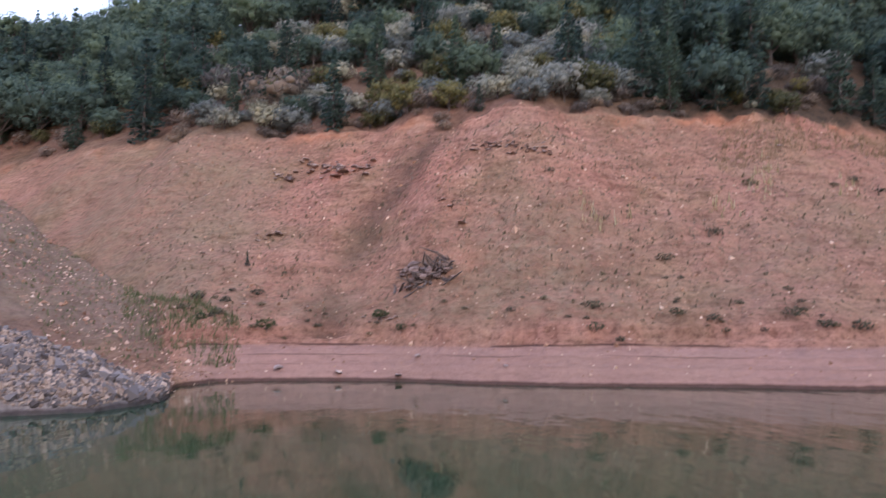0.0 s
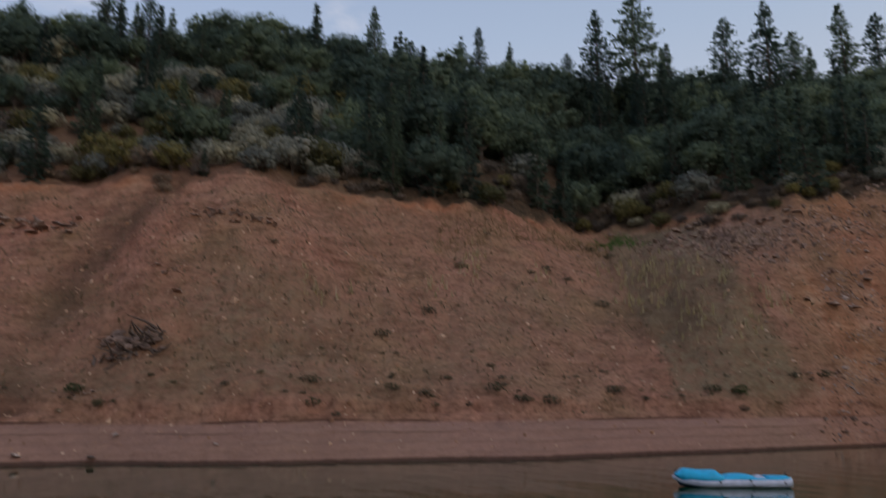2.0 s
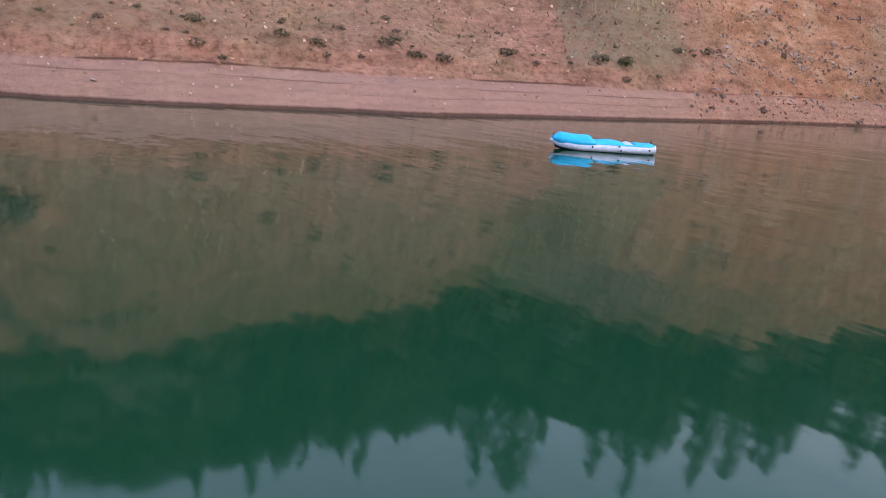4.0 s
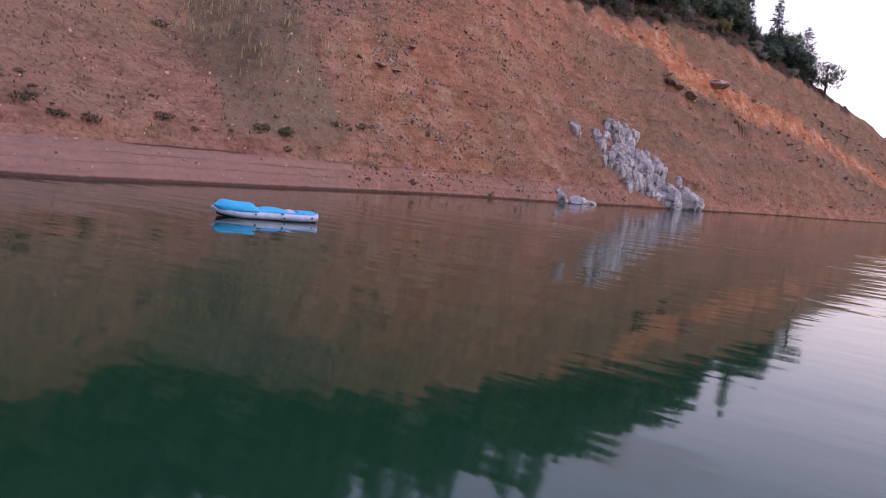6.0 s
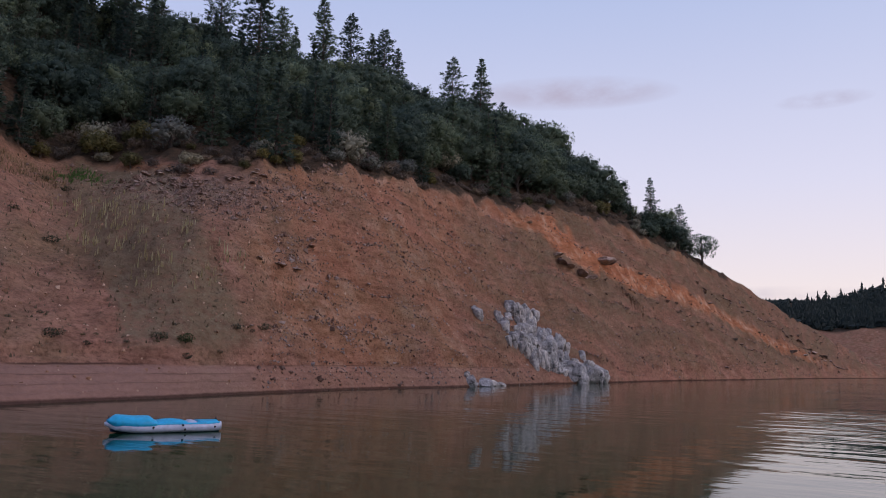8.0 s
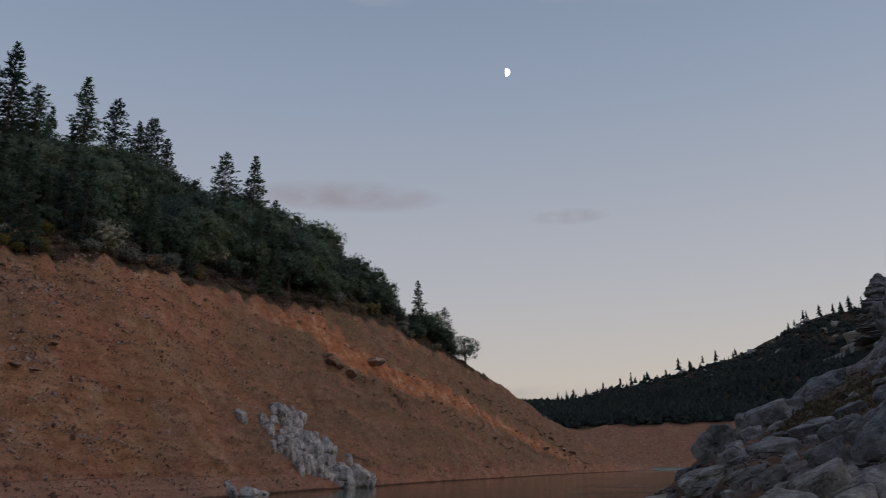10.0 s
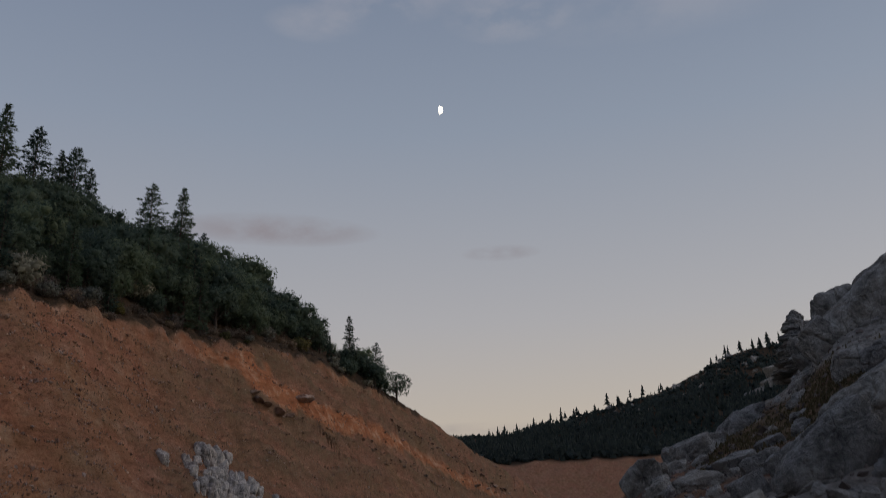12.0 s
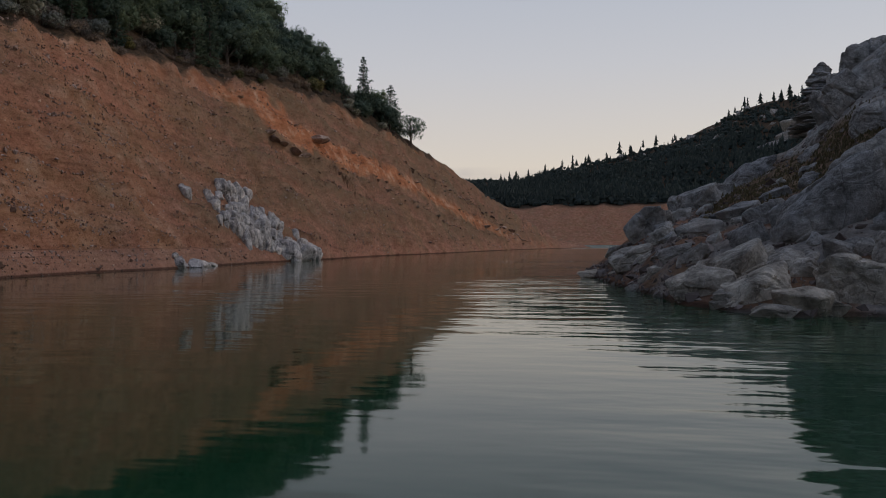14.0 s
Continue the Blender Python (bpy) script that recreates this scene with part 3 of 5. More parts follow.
    scar = np.maximum(scar, (0.34 * smooth01((az - 44) / 5) * smooth01((66 - az) / 7) + 0.07 * smooth01((az - 60) / 5)) * (u < 1) * smooth01(0.75 + 1.2 * patch))
    grass = np.where(on_hill & (az > 44), grass * np.interp(az, [44, 50, 61, 67], [1.0, 0.55, 0.6, 1.0]), grass)
    scar = np.where(on_hill & (az < 89), scar, np.where(on_far, 0.25, 0)) * (z < 40)
    floor = np.where(on_hill & (az < 80), smooth01((u - 1.0) / 0.03) * np.where((az < 14) & (v < 0.35), 0.55, 1.0), np.where(on_far, smooth01((r - 558) / 8), 0))
    floor = np.maximum(floor, np.where(on_hill, 0.42 * np.exp(-((az - 38) / 5) ** 2 - ((u - 0.45) / 0.28) ** 2) * smooth01(0.8 + 1.5 * patch), 0))
    floor = np.maximum(floor, np.where(on_hill & (z > 1.5), 0.2 * smooth01((az - 54) / 10) * smooth01(0.75 + 1.6 * streak) * (1 - scar), 0))
    # bare far clay: its shade and haze painted in with the wood-floor brown
    floor = np.maximum(floor, np.where(on_far & (z > 0.4), 0.22, 0))
    floor = np.maximum(floor, np.where(on_hill, 0.6 * gully * (u < 0.99) * smooth01(0.8 + 1.5 * patch), 0))
    ledge = np.exp(-((u - low + 0.035 + fray) / 0.022) ** 2) * smooth01((az - 68) / 2) * smooth01((86 - az) / 3)
    ledge = np.maximum(ledge, np.exp(-((u - np.interp(az, [77.7, 81.1, 84.1, 85.8, 87.1], [0.79, 0.75, 0.61, 0.47, 0.22]) + fray) / 0.035) ** 2) * smooth01((az - 76.5) / 2) * smooth01((87.6 - az) / 1))
    floor = np.maximum(floor, np.where(on_hill, 0.55 * ledge * smooth01(0.5 + 2.2 * streak + 1.5 * patch), 0))
    floor = np.where(on_spur, 0.38 * smooth01((r - p0 - 5) / 4) * smooth01(0.8 + 1.5 * patch), floor)
    floor = np.where(on_rock, 0.45 + 0.3 * smooth01(0.5 + 2 * patch), floor)
    scree = np.where(on_spur, 0.8 * smooth01((p0 + 8.5 - r) / 2.0) * smooth01((-19.0 - az) / 0.6) + np.where(on_spur, 0.1 * smooth01((r - flat - 1) / 4), 0), 0)
    scree = np.maximum(scree, np.where(on_hill, 0.28 * np.exp(-((az - 41) / 4.5) ** 2 - ((u - 0.86) / 0.10) ** 2), 0))
    scree = np.where(on_rock, stone, scree)
    return z, np.stack([grass, scar, floor, scree], -1)


def ground_z(x, y):
    return float(land(np.array([x]), np.array([y]))[0][0])


def at(az, r, lift=0.0):
    x, y = r * math.sin(radians(az)), r * math.cos(radians(az))
    return Vector((x, y, ground_z(x, y) + lift))


def polar_sheet(name, azs, rs, mat, label, category):
    A, R = np.meshgrid(np.radians(azs), rs, indexing="ij")
    X, Y = R * np.sin(A), R * np.cos(A)
    Z, zone = land(X, Y)
    n, m = A.shape
    ids = np.arange(n * m).reshape(n, m)
    nxt = np.roll(ids, -1, 0)
    quads = np.stack([ids[:, :-1], ids[:, 1:], nxt[:, 1:], nxt[:, :-1]], -1).reshape(-1, 4)
    deep = Z.ravel() < -2.2
    quads = quads[~deep[quads].all(1)]
    used = np.unique(quads)
    remap = np.full(n * m, -1)
    remap[used] = np.arange(len(used))
    quads = remap[quads]
    co = np.stack([X, Y, Z], -1).reshape(-1, 3)[used]
    me = bpy.data.meshes.new(name)
    me.vertices.add(len(co))
    me.vertices.foreach_set("co", co.ravel())
    me.loops.add(quads.size)
    me.loops.foreach_set("vertex_index", quads.ravel())
    me.polygons.add(len(quads))
    me.polygons.foreach_set("loop_start", np.arange(0, quads.size, 4))
    me.polygons.foreach_set("use_smooth", np.ones(len(quads), bool))
    me.update(calc_edges=True)
    attr = me.color_attributes.new("zone", "FLOAT_COLOR", "POINT")
    attr.data.foreach_set("color", zone.reshape(-1, 4)[used].astype(np.float32).ravel())
    side = np.degrees(np.arctan2(co[:, 0], co[:, 1]))
    bench = np.maximum(smooth01((50 - side) / 6), 0.55 * smooth01((72 - side) / 12)) * smooth01((side + 19) / 2)
    me.attributes.new("bench", "FLOAT", "POINT").data.foreach_set("value", bench.astype(np.float32))
    me.materials.append(mat)
    return tagged(new(name, me), label, category, kind="structure")


azs = np.concatenate([np.arange(-38, 118, 0.2), np.arange(118, 322, 3.0)])
rs = np.concatenate([18 * np.exp(np.arange(0, math.log(190 / 18), 0.0062)), 190 * np.exp(np.arange(0, math.log(1000 / 190), 0.02)), np.geomspace(1000, 4800, 18)])
ground = polar_sheet("ground", azs, rs, SOIL, "bare red clay reservoir slopes with dry grass and a wooded top", "ground")

bm = bmesh.new()
bmesh.ops.create_circle(bm, cap_ends=True, segments=96, radius=4900)
water = part("water", bm, WATER, None)
tagged(water, "calm dark green lake water with faint ripples", "water", kind="structure")

# ---------------------------------------------------------------- moon
def build_moon():
    """A half moon, its lit half alone, turned to the boat."""
    d = 4200.0
    az, el = radians(82.05), radians(28.47)
    place = Vector((d * math.cos(el) * math.sin(az), d * math.cos(el) * math.cos(az), EYE + d * math.sin(el)))
    radius = d * 7.2 / 1365
    verts, faces = [], []
    rows = 24
    for i in range(rows + 1):
        a = math.pi * i / rows - math.pi / 2
        rim = math.cos(a)
        for k in range(5):
            s = -0.22 * rim + (rim * 0.95 + 0.22 * rim) * k / 4
            verts.append((s * radius, math.sin(a) * radius, math.sqrt(max(0, 1 - s * s - math.sin(a) ** 2)) * radius * 0.2))
    for i in range(rows):
        for k in range(4):
            a = i * 5 + k
            faces.append((a, a + 1, a + 6, a + 5))
    m, t, b = material("moon_glow")
    b.inputs["Emission Color"].default_value, b.inputs["Emission Strength"].default_value = (1.0, 0.96, 0.9, 1), 1.6
    ob = mesh_part("moon", verts, faces, m, None, "bright half moon high in the evening sky")
    tagged(ob, category="moon")
    ob.matrix_world = look(place, (0, 0, EYE)) @ pose(0, 0, 0, 0, 180, 0)


build_moon()


# ---------------------------------------------------------------- trees and bushes
def tube(verts, faces, points, radii, sides=6):
    base = len(verts)
    for i, p in enumerate(points):
        d = (points[min(i + 1, len(points) - 1)] - points[max(i - 1, 0)]).normalized()
        side = d.cross(Vector((0.31, 0.95, 0.1))).normalized()
        up = d.cross(side)
        for k in range(sides):
            a = 2 * math.pi * k / sides
            verts.append(p + (side * math.cos(a) + up * math.sin(a)) * radii[i])
    for i in range(len(points) - 1):
        for k in range(sides):
            a, b = base + i * sides + k, base + i * sides + (k + 1) % sides
            faces.append((a, b, b + sides, a + sides))
    faces.append(tuple(base + (len(points) - 1) * sides + k for k in range(sides)))


def limb(verts, faces, trunk_count, points, radii, sides):
    """A branch joined to the nearest point of a trunk that was made first."""
    base = len(verts)
    near = min(range(trunk_count), key=lambda i: (Vector(verts[i]) - points[0]).length)
    tube(verts, faces, points, radii, sides)
    faces.append((base, base + 1, near))


def add_leaves(verts, faces, centres, outward, rng, size, loose=0.7):
    """One small leaf spray at each centre, its face turned roughly outward."""
    n = len(centres)
    face = outward / (np.linalg.norm(outward, axis=1, keepdims=True) + 1e-9) + loose * rng.normal(size=(n, 3))
    face /= np.linalg.norm(face, axis=1, keepdims=True) + 1e-9
    d = np.cross(face, rng.normal(size=(n, 3)))
    d /= np.linalg.norm(d, axis=1, keepdims=True) + 1e-9
    e = np.cross(face, d)
    s = size * rng.uniform(0.6, 1.35, (n, 1))
    a, b, c = centres - d * s, centres + e * s * 0.7, centres + d * s
    base = len(verts)
    verts.extend(np.stack([a, b, c], 1).reshape(-1, 3).tolist())
    faces.extend((base + 3 * i, base + 3 * i + 2, base + 3 * i + 1) for i in range(n))
    soft = outward / (np.linalg.norm(outward, axis=1, keepdims=True) + 1e-9) + 0.3 * rng.normal(size=(n, 3))
    return np.repeat(soft / np.linalg.norm(soft, axis=1, keepdims=True), 3, 0)


def ball_shape(level):
    bm = bmesh.new()
    bmesh.ops.create_icosphere(bm, subdivisions=level, radius=1.0)
    out = np.array([v.co for v in bm.verts]), [tuple(v.index for v in f.verts) for f in bm.faces]
    bm.free()
    return out


BALL = ball_shape(1)


def inner_mass(verts, faces, centre, radius, rng):
    """The dense ragged inside of a leaf clump."""
    base = len(verts)
    k = rng.uniform(0.7, 1.1, (len(BALL[0]), 1))
    verts.extend((np.array(centre) + BALL[0] * np.array((1, 1, 0.8)) * radius * k).tolist())
    faces.extend(tuple(base + i for i in f) for f in BALL[1])
    return BALL[0]


def crown_lobes(rng, height, width, low, lean, count):
    """Billows of a crown: some large ones inside, many small ones over the dome."""
    centre = np.array((lean.x * 0.6, lean.y * 0.6, low + (height - low) * 0.46))
    half = np.array((width * 0.5, width * 0.5, (height - low) * 0.54))
    lobes = []
    for k in range(count):
        big = k < count // 3
        q = width * (rng.uniform(0.17, 0.24) if big else rng.uniform(0.06, 0.16))
        up = 1 - 1.75 * (k + 0.5) / count if not big else rng.uniform(-0.5, 0.75)
        a = k * 2.4 + rng.uniform(-0.4, 0.4)
        side = math.sqrt(max(0.0, 1 - up * up))
        d = np.array((math.cos(a) * side, math.sin(a) * side, up))
        c = centre + d * np.maximum(half - q * np.array((1, 1, 0.8)), 0.05) * (rng.uniform(0.45, 0.75) if big else rng.uniform(0.84, 1.06))
        lobes.append((c, q))
    return lobes


def broadleaf(name, seed, height, width, leaves, size, leaf_mat, label, category, clear=0.25, core=0.66, count=34):
    rng = np.random.default_rng(seed)
    thing = tagged(new(name), label, category, group="%ss on the hillside" % name.replace("_", " "))
    tv, tf = [], []
    fork = height * clear
    lean = Vector((rng.uniform(-0.1, 0.1), rng.uniform(-0.1, 0.1), 0)) * height
    top = lean * 0.7 + Vector((0, 0, height * 0.72))
    rad = 0.03 * height
    tube(tv, tf, [Vector((0, 0, -0.6)), lean * 0.3 + Vector((0, 0, fork)), lean * 0.5 + Vector((0, 0, height * 0.5)), top], [rad, rad * 0.8, rad * 0.5, rad * 0.15])
    lobes = crown_lobes(rng, height, width, height * clear * 0.45, lean, count)
    for c, q in lobes[::3]:
        c = Vector(c)
        start = lean * 0.35 + Vector((0, 0, fork * rng.uniform(0.9, 1.6)))
        limb(tv, tf, 24, [start, (start + c) / 2 + Vector((0, 0, 0.05 * height)), c], [rad * 0.42, rad * 0.26, rad * 0.08], 4)
    centres, radii = np.array([c for c, _ in lobes]), np.array([q for _, q in lobes])
    pts, outs = [], []
    for k, (c, q) in enumerate(lobes):
        m = max(10, int(1.7 * leaves * q * q / np.sum(radii ** 2)))
        d = rng.normal(size=(m, 3))
        d /= np.linalg.norm(d, axis=1, keepdims=True)
        p = c + d * np.array((1, 1, 0.8)) * q * rng.triangular(0.72, 1.0, 1.45, (m, 1))
        gap = np.linalg.norm((p[:, None] - centres[None]) / np.array((1, 1, 0.8)), axis=2) / radii[None]
        gap[:, k] = 9
        shown = gap.min(1) > 0.86
        pts.append(p[shown])
        whole = p - centres.mean(0)
        whole /= np.linalg.norm(whole, axis=1, keepdims=True) + 1e-9
        outs.append((0.55 * d + 0.75 * whole + np.array((0, 0, 0.35)))[shown])
    lv, lf, ln = [], [], []
    for c, q in lobes:
        if core:
            ln.append(inner_mass(lv, lf, c, q * core, rng))
    ln.append(add_leaves(lv, lf, np.concatenate(pts), np.concatenate(outs), rng, size, 0.8))
    mesh_part("trunk" if category == "tree" else "stem", tv, tf, BARK, thing)
    mesh_part("crown" if category == "tree" else "foliage", lv, lf, leaf_mat, thing, normals=np.concatenate(ln).tolist())
    return thing


def add_needles(verts, faces, centres, along, rng, size):
    """One tuft of needles at each centre, a narrow blade pointing along its twig."""
    n = len(centres)
    d = along + 0.38 * rng.normal(size=(n, 3))
    d /= np.linalg.norm(d, axis=1, keepdims=True) + 1e-9
    e = np.cross(d, rng.normal(size=(n, 3)))
    e /= np.linalg.norm(e, axis=1, keepdims=True) + 1e-9
    s = size * rng.uniform(0.65, 1.35, (n, 1))
    a, b, c = centres - d * s * 0.7 + e * s * 0.42, centres - d * s * 0.7 - e * s * 0.42, centres + d * s
    base = len(verts)
    verts.extend(np.stack([a, b, c], 1).reshape(-1, 3).tolist())
    faces.extend((base + 3 * i, base + 3 * i + 1, base + 3 * i + 2) for i in range(n))
    soft = np.array((0, 0, 0.7)) + d * np.array((1, 1, 0.2)) + 0.25 * rng.normal(size=(n, 3))
    return np.repeat(soft / np.linalg.norm(soft, axis=1, keepdims=True), 3, 0)


def conifer(name, seed, height, width, sprays, size, leaf_mat, label, start=0.2, droop=0.12, shape=0.75, skip=0.12):
    rng = np.random.default_rng(seed)
    thing = tagged(new(name), label, "tree", group="%ss on the hillside" % name.replace("_", " "))
    tv, tf = [], []
    bend = Vector((rng.uniform(-0.02, 0.02), rng.uniform(-0.02, 0.02), 0)) * height
    rad = 0.015 * height
    tube(tv, tf, [Vector((0, 0, -0.8))] + [bend * (k / 11) + Vector((0, 0, height * 0.99 * k / 11)) for k in range(1, 12)], [rad] + [rad * (1 - k / 11.6) for k in range(1, 12)], 7)
    pts, ways = [], []
    whorls = int(height * 2.3)
    side_full = rng.uniform(0.75, 1.15, 8)
    for k in range(whorls):
        f = start + (1 - start) * ((k + rng.uniform(-0.3, 0.3)) / whorls)
        tier = rng.uniform(0.72, 1.12)
        for j in range(6):
            if rng.random() < skip:
                continue
            a = 2 * math.pi * (j + rng.uniform(-0.5, 0.5)) / 6 + k
            full = width * 0.5 * max(0.02, 1 - (f - start) / (1 - start)) ** shape * tier * rng.uniform(0.7, 1.1) * side_full[int(a * 8 / (2 * math.pi)) % 8] + 0.10
            if f < start + 0.12:
                full *= 0.55 + 0.45 * (f - start) / 0.12
            p0 = np.array(bend * f) + np.array((0, 0, height * f))
            out = np.array((math.cos(a), math.sin(a), 0.35 * (f - 0.55) - droop))
            tip = p0 + out * full
            limb(tv, tf, 84, [Vector(p0), Vector(tip)], [rad * 0.2 * (1 - f) + 0.012, 0.006], 3)
            m = max(4, int(sprays * full / (width * 0.5)))
            g = rng.uniform(0.0, 1.0, m)[:, None] ** 0.6
            across = np.array((-math.sin(a), math.cos(a), 0))
            spread = rng.normal(size=(m, 1)) * 0.16 * full * (1.1 - 0.6 * g)
            pts.append(p0 + (tip - p0) * g + across * spread + np.array((0, 0, 0.10)) * rng.normal(size=(m, 1)))
            ways.append(np.repeat((out + np.array((0, 0, 0.25)))[None], m, 0) + across * np.sign(spread) * 0.5)
    lv, lf, ln = [], [], []
    ln.append(add_needles(lv, lf, np.concatenate(pts), np.concatenate(ways), rng, size))
    mesh_part("trunk", tv, tf, BARK, thing)
    mesh_part("crown", lv, lf, leaf_mat, thing, normals=np.concatenate(ln).tolist())
    return thing


def stand(proto, az, r, turn, scale, lift=-0.1):
    p = at(az, r, lift)
    return copy_thing(proto, Matrix.Translation(p) @ pose(0, 0, 0, 0, 0, turn) @ Matrix.Diagonal((scale, scale, scale, 1)))


OAKS = [broadleaf("oak_tree", 20 + k, 7.0, 6.6, 3000, 0.17, OAK_LEAF, "dark green evergreen oak in the hillside wood", "tree", 0.14) for k in range(4)]
FAR_OAKS = [broadleaf("live_oak", 30 + k, 7.4, 6.8, 2000, 0.20, OAK_LEAF, "dark green evergreen oak high on the ridge", "tree", 0.14) for k in range(4)]
SHRUBS = [broadleaf("manzanita_bush", 40 + k, 2.7, 3.6, 1150, 0.12, GREY_LEAF, "grey-green manzanita bush on red soil", "bush", 0.1, 0.6, 22) for k in range(4)]
BRUSH = [broadleaf("brush", 46 + k, 1.8, 2.6, 520, 0.10, BROWN_LEAF, "low brown and dull green brush", "bush", 0.08, 0.5, 14) for k in range(3)]
YELLOWS = [broadleaf("yellowing_bush", 50 + k, 2.6, 2.8, 900, 0.12, YELLOW_LEAF, "yellowish green bush at the edge of the wood", "bush", 0.1, 0.6, 16) for k in range(2)]
GREENS = [broadleaf("green_bush", 54 + k, 1.0, 1.5, 420, 0.075, GREEN_TUFT, "small round green bush on bare clay", "bush", 0.05, 0, 12) for k in range(3)]
TUFTS = [broadleaf("weed_tuft", 57 + k, 0.42, 0.95, 120, 0.07, TUFT_LEAF, "low dark weed tuft on bare clay", "weed", 0.05, 0, 9) for k in range(3)]
PINES = [conifer("pine_tree", 60 + k, 14.0, (7.4, 6.2, 6.8, 5.6)[k], 27, 0.25, PINE_LEAF, "tall dark pine standing above the oaks", (0.30, 0.22, 0.38, 0.26)[k], (0.05, 0.12, 0.0, 0.08)[k], (0.62, 0.72, 0.55, 0.66)[k], (0.16, 0.12, 0.26, 0.18)[k]) for k in range(4)]
FIRS = [conifer("fir_tree", 70 + k, 9.0, 4.4, 24, 0.25, PINE_LEAF, "dense dark green fir with boughs down to the ground", 0.04, 0.18, 0.85, 0.05) for k in range(3)]
BARE_TREE = broadleaf("oak_tree", 91, 6.0, 5.0, 2600, 0.17, OAK_LEAF, "thin-leaved oak alone at the end of the wood", "tree", 0.18, 0)
PROTOS = OAKS + FAR_OAKS + SHRUBS + BRUSH + YELLOWS + GREENS + TUFTS + PINES + FIRS + [BARE_TREE]

rng = np.random.default_rng(11)


def spot(az, el, start=20.0):
    """Where the sight line at that bearing and height from the boat first meets the ground: its distance."""
    r = start * np.exp(np.arange(0, math.log(1200 / start), 0.0025))
    a = radians(az)
    z = land(r * math.sin(a), r * math.cos(a))[0]
    meets = np.nonzero(z >= EYE + r * math.tan(radians(el)))[0]
    return float(r[meets[0]]) if len(meets) else float(hill_edge_r(az) + hill_top_run(az))


def wood_top(az):
    return float(hill_edge_r(az)), float(hill_edge_r(az) + hill_top_run(az))


def skyline_pine(az, top_el, seen_deg, k):
    """A pine on the ridge, as tall as its top shows."""
    e, top = wood_top(az)
    r = top - (2.0 if seen_deg < 6 else 9.0)
    z_top = EYE + r * math.tan(radians(top_el))
    h = z_top - at(az, r).z
    stand(PINES[k % 4], az, r, 77 * k, max(h, 4.0) / 14.0)


for k, (az, el, deg) in enumerate((
    (-23.2, 23.0, 1.5), (-17.5, 25.1, 2.1), (-12.2, 26.1, 1.9), (-4.7, 29.1, 3.6), (-1.7, 28.2, 4.8), (15.3, 29.1, 5.0), (18.2, 26.8, 2.1), (23.6, 27.7, 3.1),
    (30.6, 25.6, 2.1), (32.9, 28.4, 6.3), (35.8, 28.9, 6.9), (38.1, 25.5, 4.2), (42.3, 26.7, 5.4), (45.1, 27.3, 6.3), (46.8, 24.9, 4.0), (50.0, 26.0, 4.6),
    (52.0, 25.0, 4.2), (53.6, 23.7, 3.0), (54.6, 24.0, 3.1), (55.8, 22.8, 3.6), (59.9, 22.3, 5.0), (62.1, 22.2, 7.5), (63.8, 19.1, 1.3), (74.8, 13.5, 3.6), (76.7, 11.5, 2.6),
)):
    skyline_pine(az, el, deg, k)
stand(BARE_TREE, 78.3, spot(78.3, 6.9) + 1.0, 40, 1.2)
stand(BARE_TREE, 66.5, wood_top(66.5)[1], 140, 1.25)

for k, (az, el, deg) in enumerate(((-8.3, 14.7, 6.7), (-0.7, 19.1, 3.8), (27.9, 13.3, 6.7), (16.8, 15.8, 5.5), (19.9, 15.1, 5.9), (22.8, 14.6, 5.5), (2.7, 15.9, 2.4), (4.3, 19.4, 3.8), (29.8, 13.2, 5.5))):
    r = max(spot(az, el), wood_top(az)[0] + 1.0)
    stand(FIRS[k % 3], az, r, 50 * k, r * math.tan(radians(deg)) / 9.0)
for k, (az, el, deg) in enumerate(((-14.4, 18.4, 3.8), (-28.3, 12.6, 5.5), (-25.8, 13.2, 4.6), (-23.8, 13.4, 2.6), (-30.5, 12.0, 6.0), (-1.0, 19.4, 3.4), (-20.5, 17.4, 4.4), (-33.0, 11.5, 6.0), (20.0, 15.4, 6.0), (14.6, 17.4, 4.6))):
    r = max(spot(az, el), wood_top(az)[0] + 1.0)
    stand(OAKS[k % 4], az, r, 50 * k, r * math.tan(radians(deg)) / 7.0)
for k, (az, el, deg) in enumerate(((-12.4, 15.6, 4.2), (-16.0, 16.6, 3.0), (-10.2, 17.0, 2.6), (-17.4, 18.2, 2.4))):
    r = max(spot(az, el), wood_top(az)[0] + 1.0)
    stand(BRUSH[k % 3], az, r, 50 * k, r * math.tan(radians(deg)) / 1.8)
for k, (az, el, deg) in enumerate(((6.6, 17.0, 2.5), (9.2, 16.9, 3.8), (11.8, 17.0, 3.4), (13.8, 17.1, 2.5), (7.8, 19.7, 2.5), (10.1, 20.5, 2.9), (12.0, 19.0, 2.6), (-16.9, 17.2, 2.1), (-11.2, 20.7, 2.5), (-7.3, 22.4, 2.5), (-4.1, 20.7, 2.1), (0.6, 21.9, 2.5))):
    r = spot(az, el)
    stand(SHRUBS[k % 4], az, r, 70 * k, r * math.tan(radians(deg)) / 2.7)
for k, (az, el, deg) in enumerate(((-20.7, 16.2, 3.4), (24.5, 14.7, 2.1), (-5.5, 15.0, 1.7), (-2.6, 18.4, 1.3), (36.8, 14.1, 1.7), (33.6, 14.0, 1.7), (-18.5, 16.0, 2.6), (46.0, 14.6, 1.5))):
    r = spot(az, el)
    stand(YELLOWS[k % 2], az, r, 70 * k, r * math.tan(radians(deg)) / 2.6)


